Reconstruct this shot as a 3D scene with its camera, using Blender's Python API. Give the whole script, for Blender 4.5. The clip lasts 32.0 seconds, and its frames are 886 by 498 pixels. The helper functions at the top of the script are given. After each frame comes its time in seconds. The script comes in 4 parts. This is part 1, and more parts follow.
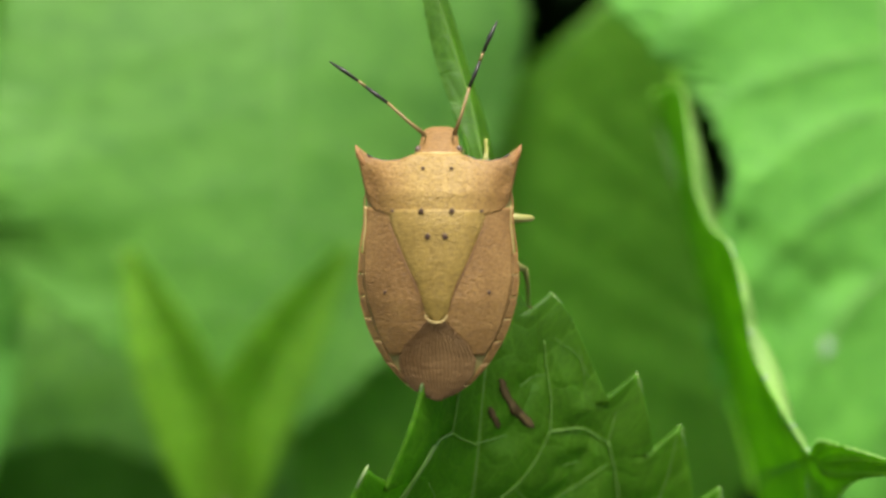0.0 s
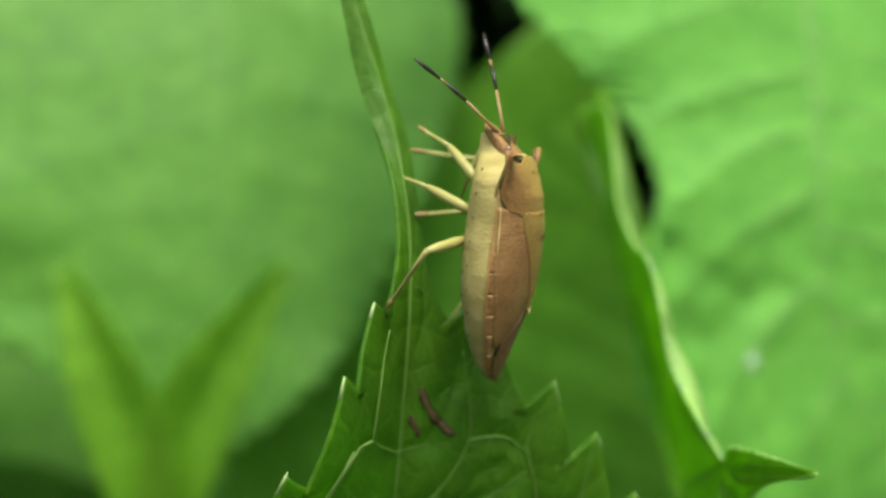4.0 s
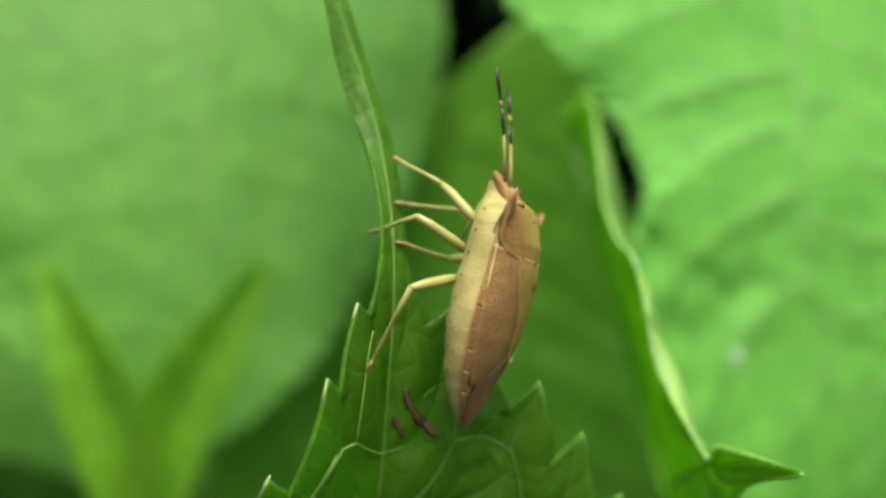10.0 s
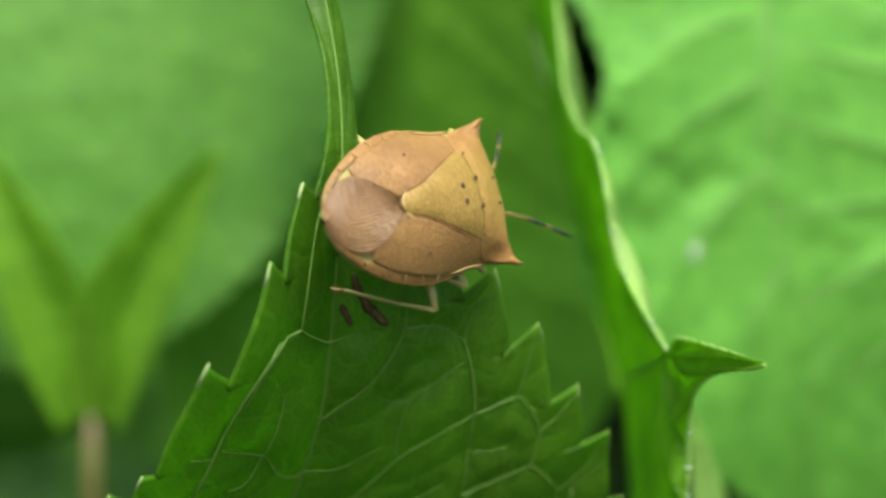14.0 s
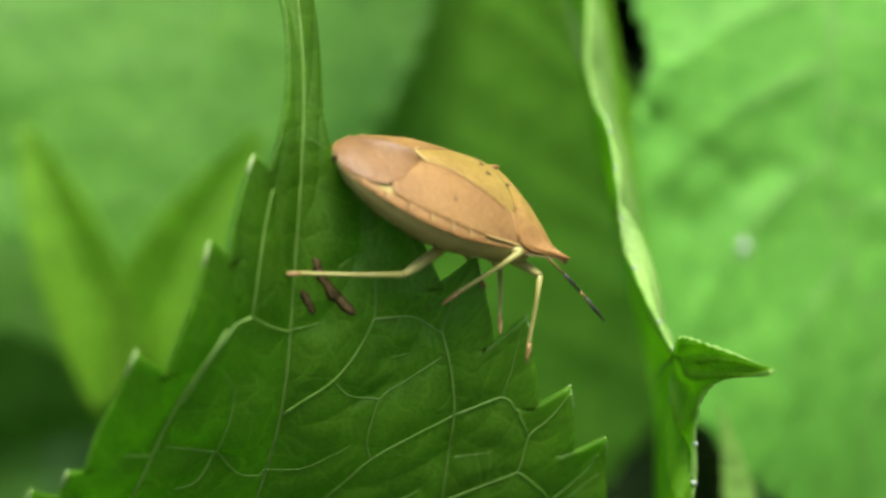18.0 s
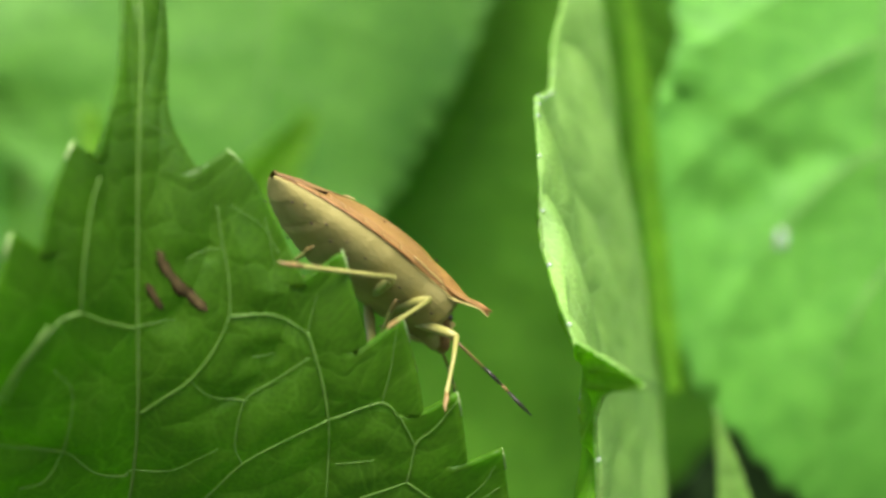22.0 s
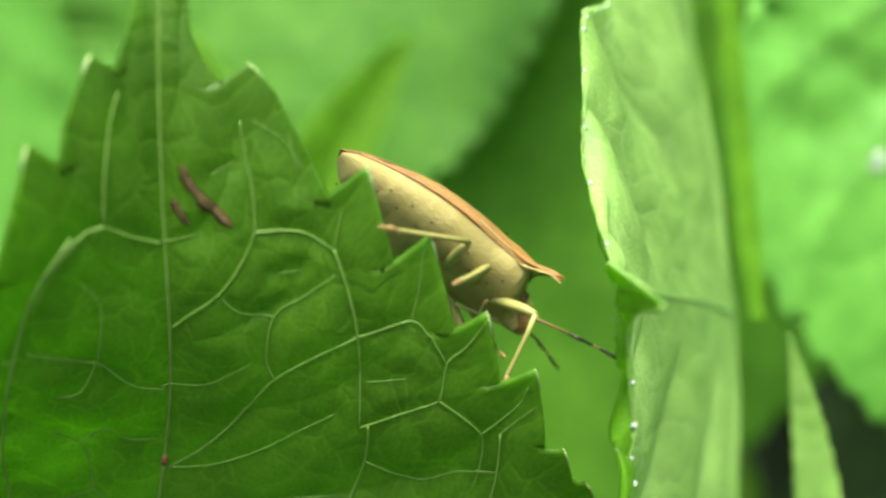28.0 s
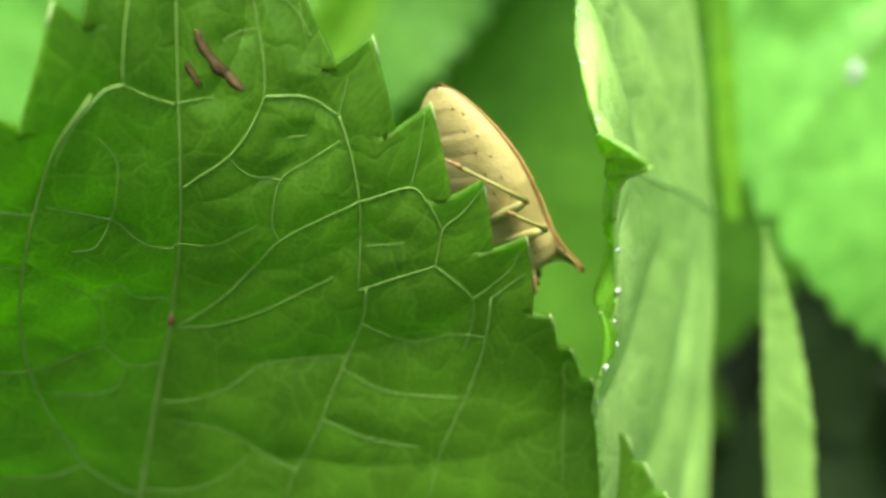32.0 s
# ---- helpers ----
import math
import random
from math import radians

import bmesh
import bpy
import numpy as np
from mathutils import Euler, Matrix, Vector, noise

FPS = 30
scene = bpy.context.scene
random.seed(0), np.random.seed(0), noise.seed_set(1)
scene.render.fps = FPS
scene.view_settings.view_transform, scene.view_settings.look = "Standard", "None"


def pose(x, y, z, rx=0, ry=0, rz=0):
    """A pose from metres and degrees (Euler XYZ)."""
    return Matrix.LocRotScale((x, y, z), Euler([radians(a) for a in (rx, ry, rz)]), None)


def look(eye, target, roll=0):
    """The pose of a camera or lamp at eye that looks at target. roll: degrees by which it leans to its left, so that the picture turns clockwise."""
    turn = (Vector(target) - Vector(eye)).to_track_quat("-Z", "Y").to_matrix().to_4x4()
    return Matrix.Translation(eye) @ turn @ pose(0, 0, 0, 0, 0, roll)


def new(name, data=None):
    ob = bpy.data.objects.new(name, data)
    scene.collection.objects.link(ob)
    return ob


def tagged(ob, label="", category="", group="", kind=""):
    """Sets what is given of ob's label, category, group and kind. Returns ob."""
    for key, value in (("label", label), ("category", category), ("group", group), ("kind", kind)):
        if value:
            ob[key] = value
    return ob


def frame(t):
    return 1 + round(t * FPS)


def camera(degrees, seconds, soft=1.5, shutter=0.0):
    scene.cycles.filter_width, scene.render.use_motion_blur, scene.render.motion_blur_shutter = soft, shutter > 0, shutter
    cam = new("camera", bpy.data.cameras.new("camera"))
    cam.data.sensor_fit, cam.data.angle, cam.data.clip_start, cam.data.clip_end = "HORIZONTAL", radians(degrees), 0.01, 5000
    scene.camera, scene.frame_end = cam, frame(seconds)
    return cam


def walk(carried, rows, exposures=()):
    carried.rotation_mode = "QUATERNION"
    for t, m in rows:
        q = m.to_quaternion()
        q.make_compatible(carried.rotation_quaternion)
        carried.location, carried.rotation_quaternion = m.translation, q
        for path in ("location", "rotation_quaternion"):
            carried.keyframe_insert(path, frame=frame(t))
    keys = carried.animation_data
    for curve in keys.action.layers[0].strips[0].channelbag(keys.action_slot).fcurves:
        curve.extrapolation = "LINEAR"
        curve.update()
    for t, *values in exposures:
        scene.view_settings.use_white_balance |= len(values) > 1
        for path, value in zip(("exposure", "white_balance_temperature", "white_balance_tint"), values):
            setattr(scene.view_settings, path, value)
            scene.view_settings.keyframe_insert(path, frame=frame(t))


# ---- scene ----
cam = camera(40.0, 32.0, soft=2.8, shutter=0.5)
cam.data.dof.use_dof = True
cam.data.dof.focus_distance = 0.0610
cam.data.dof.aperture_fstop = 24.0
cam.data.dof.aperture_blades = 0

LIFT = 600.0      # the plants stand 0.6 m over the soil


def mm(x, y, z):
    """Millimetres round the leaf to metres over the ground."""
    return Vector((x * 0.001, y * 0.001, (z + LIFT) * 0.001))


# seconds, eye in mm, yaw, pitch and roll in degrees
PATH = (
    (0, -0.93, -66.16, -0.42, 3.76, -1.02, 0.15), (0.5, -0.35, -65.90, -0.43, 3.89, -1.19, 0.13), (1, -0.28, -66.37, -0.72, 3.75, -1.27, 0.05),
    (1.5, -0.88, -67.48, -0.33, 3.52, -1.53, -0.04), (2, -1.54, -67.73, 0.20, 3.14, -1.75, -0.08), (2.5, -1.61, -68.58, -0.01, 2.51, -1.67, -0.03),
    (3, 1.43, -66.36, -1.30, 2.28, -1.26, 0.11), (3.5, -0.06, -68.09, -0.56, 1.40, -0.93, 0.17), (4, 0.53, -67.69, -0.85, 1.22, -0.04, 0.12),
    (4.5, 0.86, -67.42, -0.64, 0.85, 0.45, 0.08), (6.5, 0.41, -67.21, -1.11, 0.07, 1.37, 0.28), (7, 1.85, -65.89, -1.63, 0.38, 1.19, 0.35),
    (7.5, 1.43, -66.34, -1.68, 0.25, 0.65, 0.32), (8, 0.26, -67.14, -0.72, -0.04, 0.30, 0.20), (8.5, 0.75, -66.65, -0.66, 0.24, 0.27, 0.13),
    (9, -0.00, -67.31, -0.00, 0.00, -0.00, -0.00), (9.5, -0.16, -67.34, 0.10, 0.14, -0.26, -0.02), (10, 0.52, -67.06, -0.52, 0.46, -0.34, 0.02),
    (10.5, 1.03, -66.51, -0.78, 0.48, -0.32, 0.12), (11, 1.17, -66.11, -1.46, 0.51, -0.36, 0.22), (11.5, 0.44, -66.52, -0.59, 0.09, -0.82, 0.18),
    (12, 1.23, -65.38, -0.75, 0.31, -0.80, 0.21), (12.5, 0.94, -64.92, -1.22, -0.06, -1.47, 0.30), (13, 0.96, -63.20, -0.67, -0.20, -3.49, 0.38),
    (13.5, 0.32, -63.85, -0.58, -0.92, -4.98, 0.29), (14, 0.75, -63.58, -1.65, -1.63, -5.01, 0.58), (14.5, 1.99, -62.75, -1.23, -2.11, -4.73, 0.66),
    (16.5, 5.57, -60.16, -2.32, 0.50, -4.26, 1.40), (17, 5.95, -58.91, -2.55, 1.90, -5.08, 1.54), (17.5, 5.58, -59.14, -2.30, 2.70, -5.51, 1.61),
    (18, 6.36, -57.78, -2.43, 2.47, -5.49, 1.67), (18.5, 7.90, -56.79, -1.87, 2.52, -5.88, 1.67), (19, 9.00, -57.08, -2.02, 1.79, -5.73, 1.81),
    (19.5, 10.71, -56.98, -2.58, 2.64, -5.60, 1.94), (20, 13.61, -55.46, -2.29, 3.72, -5.84, 2.04), (20.5, 16.04, -54.48, -2.08, 5.27, -6.13, 2.09),
    (21, 16.16, -53.29, -1.91, 7.79, -6.34, 2.13), (21.5, 19.56, -52.32, -2.22, 8.57, -6.23, 2.01), (22, 19.42, -51.68, -1.76, 9.83, -6.69, 1.82),
    (22.5, 18.46, -52.14, -1.62, 10.57, -6.99, 1.65), (23, 19.69, -50.35, -1.77, 11.16, -8.15, 1.49), (23.5, 19.37, -50.49, -1.24, 10.51, -9.42, 1.24),
    (24, 21.06, -50.53, -0.98, 10.05, -10.41, 1.12), (24.5, 21.56, -50.11, -1.01, 10.31, -10.88, 1.00), (25, 22.64, -49.78, -1.32, 10.85, -11.05, 1.11),
    (25.5, 23.03, -49.30, -1.92, 13.05, -11.54, 1.19), (26, 24.07, -49.17, -2.11, 13.93, -12.01, 1.21), (26.5, 23.82, -48.73, -1.82, 14.85, -11.59, 1.33),
    (28.5, 24.08, -49.73, -2.48, 16.05, -9.97, 1.26), (29, 24.45, -48.71, -2.51, 15.88, -9.86, 1.21), (29.5, 23.81, -49.80, -1.99, 15.31, -10.52, 1.09),
    (30, 24.34, -49.48, -2.23, 15.03, -11.48, 1.17), (30.5, 24.55, -50.66, -2.49, 15.35, -12.49, 1.48), (31, 23.99, -51.11, -3.57, 15.10, -12.77, 2.30),
    (31.5, 24.88, -52.53, -3.85, 15.23, -13.40, 2.66), (32, 23.95, -53.53, -4.66, 14.67, -13.50, 2.79),
)


def camera_pose(x, y, z, yaw, pitch, roll):
    p = mm(x, y, z)
    return pose(p.x, p.y, p.z, 90 + pitch, 0, yaw) @ pose(0, 0, 0, 0, 0, roll)


walk(cam, [(r[0], camera_pose(*r[1:])) for r in PATH], exposures=((0.0, 0.66), (12.0, 0.76), (19.0, 0.82), (26.0, 1.12), (32.0, 1.46)))

# ---- light: a bright, hazy sky and a soft high sun ----
world = bpy.data.worlds.new("world")
scene.world = world
world.use_nodes = True
wn = world.node_tree
wn.nodes.clear()
sky = wn.nodes.new("ShaderNodeTexSky")
sky.sky_type = 'NISHITA'
sky.sun_disc = False
sky.sun_elevation = radians(65)
sky.sun_rotation = radians(167)
sky.air_density = 1.0
sky.dust_density = 3.0
bg = wn.nodes.new("ShaderNodeBackground")
bg.inputs["Strength"].default_value = 0.15
wo = wn.nodes.new("ShaderNodeOutputWorld")
wn.links.new(sky.outputs[0], bg.inputs[0])
wn.links.new(bg.outputs[0], wo.inputs[0])
sun_data = bpy.data.lights.new("sun", 'SUN')
sun_data.energy = 4.5
sun_data.angle = radians(40)
sun_data.color = (1.0, 0.96, 0.88)
sun = new("sun", sun_data)
sun.matrix_basis = look((0.08, -0.36, 1.42), (0, 0, 0.6))


# ---- materials ----
def shader(name):
    m = bpy.data.materials.new(name)
    m.use_nodes = True
    m.node_tree.nodes.clear()
    return m, m.node_tree.nodes, m.node_tree.links


def ramp(nodes, links, src, stops):
    r = nodes.new("ShaderNodeValToRGB")
    while len(r.color_ramp.elements) < len(stops):
        r.color_ramp.elements.new(0.5)
    for e, (p, c) in zip(r.color_ramp.elements, stops):
        e.position = p
        e.color = (*c, 1) if len(c) == 3 else c
    links.new(src, r.inputs[0])
    return r.outputs[0]


def mixed(nodes, links, fac, a, b, how='MIX'):
    m = nodes.new("ShaderNodeMix")
    m.data_type = 'RGBA'
    m.blend_type = how
    for k, v in ((0, fac), (6, a), (7, b)):
        if isinstance(v, (int, float)):
            m.inputs[k].default_value = v
        elif isinstance(v, tuple):
            m.inputs[k].default_value = (*v, 1)
        else:
            links.new(v, m.inputs[k])
    return m.outputs[2]


def tex(nodes, links, kind, vec, scale, **given):
    t = nodes.new("ShaderNodeTex" + kind)
    t.inputs["Scale"].default_value = scale
    for k, v in given.items():
        if k == "feature":
            t.feature = v
        else:
            t.inputs[k].default_value = v
    links.new(vec, t.inputs["Vector"])
    return t


def leaf_material(name, dark, light, vein, through_col, cell=2.4, vein_mix=0.6, trans=0.35, rough=0.42, bump=0.35, spec=0.35):
    """Leaf blade: mottled green, a net of fine pale veins, light let through. The map is in millimetres."""
    m, n, k = shader(name)
    co = n.new("ShaderNodeTexCoord").outputs["UV"]
    warp = tex(n, k, "Noise", co, 0.5, Detail=2.0)
    vm = n.new("ShaderNodeVectorMath")
    vm.operation = 'MULTIPLY_ADD'
    k.new(warp.outputs["Color"], vm.inputs[0])
    vm.inputs[1].default_value = (2.2, 2.2, 0)
    k.new(co, vm.inputs[2])
    net = tex(n, k, "Voronoi", vm.outputs[0], 1.0 / cell, feature='DISTANCE_TO_EDGE')
    fine = tex(n, k, "Voronoi", vm.outputs[0], 3.2 / cell, feature='DISTANCE_TO_EDGE')
    big = tex(n, k, "Noise", co, 0.11, Detail=4.0)
    small = tex(n, k, "Noise", co, 4.5, Detail=3.0)
    col = ramp(n, k, big.outputs[0], [(0.3, dark), (0.7, light)])
    grain = ramp(n, k, small.outputs[0], [(0.3, (0.78, 0.80, 0.76)), (0.7, (1.08, 1.06, 1.1))])
    col = mixed(n, k, 1.0, col, grain, 'MULTIPLY')
    mid = tex(n, k, "Noise", co, 0.32, Detail=3.0)
    mottle = ramp(n, k, mid.outputs[0], [(0.3, (0.78, 0.83, 0.76)), (0.7, (1.2, 1.14, 1.14))])
    col = mixed(n, k, 1.0, col, mottle, 'MULTIPLY')
    line = ramp(n, k, net.outputs["Distance"], [(0.0, (1, 1, 1)), (0.018, (0.6, 0.6, 0.6)), (0.035, (0, 0, 0))])
    line2 = ramp(n, k, fine.outputs["Distance"], [(0.0, (0.16, 0.16, 0.16)), (0.05, (0, 0, 0))])
    lines = mixed(n, k, 1.0, line, line2, 'ADD')
    sc = n.new("ShaderNodeMath")
    sc.operation = 'MULTIPLY'
    k.new(lines, sc.inputs[0])
    sc.inputs[1].default_value = vein_mix
    col = mixed(n, k, sc.outputs[0], col, vein)
    hump = ramp(n, k, net.outputs["Distance"], [(0.0, (0, 0, 0)), (0.18, (0.75, 0.75, 0.75)), (0.4, (1, 1, 1))])
    rel = mixed(n, k, 0.25, hump, small.outputs["Color"])
    b = n.new("ShaderNodeBump")
    b.inputs["Strength"].default_value = bump
    b.inputs["Distance"].default_value = 0.0004
    k.new(rel, b.inputs["Height"])
    p = n.new("ShaderNodeBsdfPrincipled")
    p.inputs["Roughness"].default_value = rough
    p.inputs["Specular IOR Level"].default_value = spec
    k.new(col, p.inputs["Base Color"])
    k.new(b.outputs[0], p.inputs["Normal"])
    t = n.new("ShaderNodeBsdfTranslucent")
    tc = mixed(n, k, 1.0, col, through_col, 'MULTIPLY')
    k.new(tc, t.inputs[0])
    k.new(b.outputs[0], t.inputs["Normal"])
    mx = n.new("ShaderNodeMixShader")
    mx.inputs[0].default_value = trans
    k.new(p.outputs[0], mx.inputs[1])
    k.new(t.outputs[0], mx.inputs[2])
    o = n.new("ShaderNodeOutputMaterial")
    k.new(mx.outputs[0], o.inputs[0])
    return m


def plain_material(name, a, b, scale, rough=0.45, bump=0.2, trans=0.0, pits=0.0, spec=0.4, tint=None):
    """A surface of two mingled colours with fine relief; pits: dark punctures, as on a beetle's or bug's back."""
    m, n, k = shader(name)
    co = n.new("ShaderNodeTexCoord").outputs["Object"]
    big = tex(n, k, "Noise", co, scale, Detail=4.0)
    fine = tex(n, k, "Noise", co, scale * 9, Detail=2.0)
    col = ramp(n, k, big.outputs[0], [(0.32, a), (0.68, b)])
    height = fine.outputs[0]
    if tint:
        sep = n.new("ShaderNodeSeparateXYZ")
        k.new(co, sep.inputs[0])
        ab = n.new("ShaderNodeMath")
        ab.operation = 'ABSOLUTE'
        k.new(sep.outputs[0], ab.inputs[0])
        mr = n.new("ShaderNodeMapRange")
        mr.inputs["From Min"].default_value, mr.inputs["From Max"].default_value = 0.0009, 0.0030
        mr.inputs["To Min"].default_value, mr.inputs["To Max"].default_value = 0.9, 0.0
        k.new(ab.outputs[0], mr.inputs[0])
        col = mixed(n, k, mr.outputs[0], col, tint)
    if pits:
        wide = n.new("ShaderNodeVectorMath")
        wide.operation = 'MULTIPLY'
        k.new(co, wide.inputs[0])
        wide.inputs[1].default_value = (0.5, 1.0, 1.0)
        v = tex(n, k, "Voronoi", wide.outputs[0], 12500.0)
        fold = tex(n, k, "Noise", wide.outputs[0], 7500.0, Detail=2.0)
        dot = ramp(n, k, v.outputs["Distance"], [(0.1, (1, 1, 1)), (0.4, (0, 0, 0))])
        sc = n.new("ShaderNodeMath")
        sc.operation = 'MULTIPLY'
        k.new(dot, sc.inputs[0])
        sc.inputs[1].default_value = pits
        col = mixed(n, k, sc.outputs[0], col, (a[0] * 0.4, a[1] * 0.34, a[2] * 0.3))
        shade = ramp(n, k, fold.outputs[0], [(0.35, (0.84, 0.82, 0.8)), (0.65, (1.14, 1.16, 1.18))])
        col = mixed(n, k, 1.0, col, shade, 'MULTIPLY')
        height = mixed(n, k, 0.6, ramp(n, k, v.outputs["Distance"], [(0.05, (0, 0, 0)), (0.55, (1, 1, 1))]), fold.outputs["Color"])
    bp = n.new("ShaderNodeBump")
    bp.inputs["Strength"].default_value = bump
    bp.inputs["Distance"].default_value = 0.00008
    k.new(height, bp.inputs["Height"])
    p = n.new("ShaderNodeBsdfPrincipled")
    p.inputs["Roughness"].default_value = rough
    p.inputs["Specular IOR Level"].default_value = spec
    k.new(col, p.inputs["Base Color"])
    k.new(bp.outputs[0], p.inputs["Normal"])
    out = p.outputs[0]
    if trans:
        t = n.new("ShaderNodeBsdfTranslucent")
        k.new(col, t.inputs[0])
        mx = n.new("ShaderNodeMixShader")
        mx.inputs[0].default_value = trans
        k.new(out, mx.inputs[1])
        k.new(t.outputs[0], mx.inputs[2])
        out = mx.outputs[0]
    o = n.new("ShaderNodeOutputMaterial")
    k.new(out, o.inputs[0])
    return m


GREEN_NEAR = leaf_material("leaf_near", (0.081, 0.206, 0.009), (0.117, 0.283, 0.0137), (0.22, 0.42, 0.05), (1.9, 1.85, 0.5), 2.3, 0.21, 0.62, 0.46, 0.18, 0.46)
GREEN_MID = leaf_material("leaf_middle", (0.122, 0.31, 0.012), (0.172, 0.39, 0.019), (0.20, 0.46, 0.05), (1.8, 1.75, 0.5), 5.0, 0.1, 0.62, 0.55, 0.2, 0.2)
GREEN_RIGHT = leaf_material("leaf_right", (0.115, 0.36, 0.040), (0.16, 0.455, 0.06), (0.24, 0.54, 0.10), (1.3, 1.4, 0.5), 8.0, 0.2, 0.4, 0.5)
GREEN_PALE = leaf_material("leaf_underside", (0.27, 0.48, 0.105), (0.36, 0.58, 0.16), (0.42, 0.62, 0.22), (1.35, 1.45, 0.6), 3.0, 0.4, 0.5, 0.52, 0.24)
GREEN_LEFT = leaf_material("leaf_left", (0.085, 0.27, 0.022), (0.128, 0.345, 0.035), (0.17, 0.38, 0.06), (1.3, 1.4, 0.5), 9.0, 0.15, 0.4, 0.55)
GREEN_YOUNG = leaf_material("leaf_young", (0.18, 0.40, 0.022), (0.23, 0.47, 0.035), (0.25, 0.48, 0.05), (1.6, 1.5, 0.5), 4.0, 0.2, 0.6)
GREEN_BACK = leaf_material("leaf_back", (0.17, 0.44, 0.028), (0.23, 0.54, 0.045), (0.25, 0.55, 0.08), (1.3, 1.4, 0.5), 9.0, 0.12, 0.45, 0.55)
# deep shade between the leaves, put into the colour as a near-black green
GREEN_PAINTED_SHADE = leaf_material("leaf_painted_shade", (0.007, 0.022, 0.003), (0.016, 0.045, 0.005), (0.02, 0.05, 0.01), (1.2, 1.3, 0.6), 9.0, 0.2, 0.3, 0.6)
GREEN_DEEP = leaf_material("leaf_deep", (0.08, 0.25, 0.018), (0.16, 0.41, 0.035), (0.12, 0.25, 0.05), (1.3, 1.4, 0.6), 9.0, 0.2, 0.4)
VEIN = plain_material("vein", (0.15, 0.31, 0.042), (0.21, 0.38, 0.065), 900, 0.45, 0.15, 0.3)
VEIN_DIM = plain_material("vein_dim", (0.12, 0.28, 0.05), (0.17, 0.35, 0.07), 900, 0.5, 0.15, 0.25)
TOOTH = plain_material("tooth_tip", (0.30, 0.44, 0.14), (0.42, 0.54, 0.22), 1500, 0.4, 0.1, 0.2)
STEM_RED = plain_material("stem", (0.11, 0.045, 0.015), (0.11, 0.13, 0.03), 60, 0.5, 0.2)
SCAR = plain_material("scar", (0.060, 0.042, 0.014), (0.13, 0.095, 0.035), 2200, 0.7, 0.7, 0.0, 0.0, 0.15)
SCAR_RIM = plain_material("scar_rim", (0.020, 0.012, 0.003), (0.045, 0.030, 0.008), 2500, 0.7, 0.3, 0.0, 0.0, 0.15)
SOIL = plain_material("soil", (0.012, 0.016, 0.006), (0.035, 0.04, 0.015), 40, 0.9, 0.6)
TAN = plain_material("shell_tan", (0.205, 0.108, 0.031), (0.292, 0.164, 0.050), 420, 0.46, 0.85, 0.0, 0.72, 0.3)
SHIELD = plain_material("shell_shield", (0.228, 0.116, 0.030), (0.305, 0.170, 0.047), 420, 0.46, 0.8, 0.0, 0.68, 0.3, tint=(0.31, 0.20, 0.044))
OLIVE = plain_material("shell_olive", (0.225, 0.143, 0.029), (0.30, 0.20, 0.044), 420, 0.46, 0.6, 0.0, 0.6, 0.3)
ORANGE = plain_material("shell_orange", (0.29, 0.135, 0.038), (0.36, 0.185, 0.055), 600, 0.42, 0.5, 0.0, 0.4)
CREAM = plain_material("shell_cream", (0.40, 0.29, 0.09), (0.50, 0.38, 0.14), 900, 0.4, 0.1)
GROOVE = plain_material("shell_groove", (0.13, 0.06, 0.02), (0.20, 0.10, 0.035), 900, 0.5, 0.2)
MEMBRANE = plain_material("wing_membrane", (0.14, 0.074, 0.026), (0.25, 0.145, 0.058), 500, 0.36, 0.8, 0.0, 0.0, 0.35)
BELLY = plain_material("belly", (0.24, 0.202, 0.058), (0.335, 0.285, 0.096), 620, 0.6, 0.55, spec=0.2)
LEG = plain_material("leg", (0.27, 0.265, 0.065), (0.35, 0.33, 0.095), 500, 0.4, 0.15, 0.1)
LEG_TIP = plain_material("leg_tip", (0.23, 0.14, 0.046), (0.27, 0.185, 0.06), 700, 0.45, 0.15)
BLACK = plain_material("black_chitin", (0.012, 0.010, 0.009), (0.03, 0.022, 0.018), 900, 0.35, 0.15)
DOT = plain_material("dark_dot", (0.045, 0.022, 0.010), (0.08, 0.04, 0.018), 900, 0.5, 0.2)
EYE = plain_material("eye", (0.07, 0.045, 0.03), (0.16, 0.11, 0.07), 1500, 0.12, 0.05)


def water_material():
    m, n, k = shader("dew")
    b = n.new("ShaderNodeBsdfPrincipled")
    b.inputs["Base Color"].default_value = (0.85, 0.95, 0.8, 1)
    b.inputs["Roughness"].default_value = 0.12
    b.inputs["IOR"].default_value = 1.33
    b.inputs["Transmission Weight"].default_value = 0.75
    o = n.new("ShaderNodeOutputMaterial")
    k.new(b.outputs[0], o.inputs[0])
    return m


DEW = water_material()


# ---- building helpers ----
def part(name, bm, material, parent=None, label=""):
    """A bmesh as ONE mesh object under a thing or a part."""
    me = bpy.data.meshes.new(name)
    bm.to_mesh(me)
    bm.free()
    return from_mesh(name, me, material, parent, label)


def from_mesh(name, me, material, parent=None, label=""):
    for f in me.polygons:
        f.use_smooth = True
    me.materials.append(material)
    ob = new(name, me)
    if parent is not None:
        ob.parent = parent
    return tagged(ob, label)


def empty(name, at, label, category, group="", kind=""):
    ob = new(name)
    ob.empty_display_size = 0.002
    ob.location = at
    return tagged(ob, label, category, group, kind)


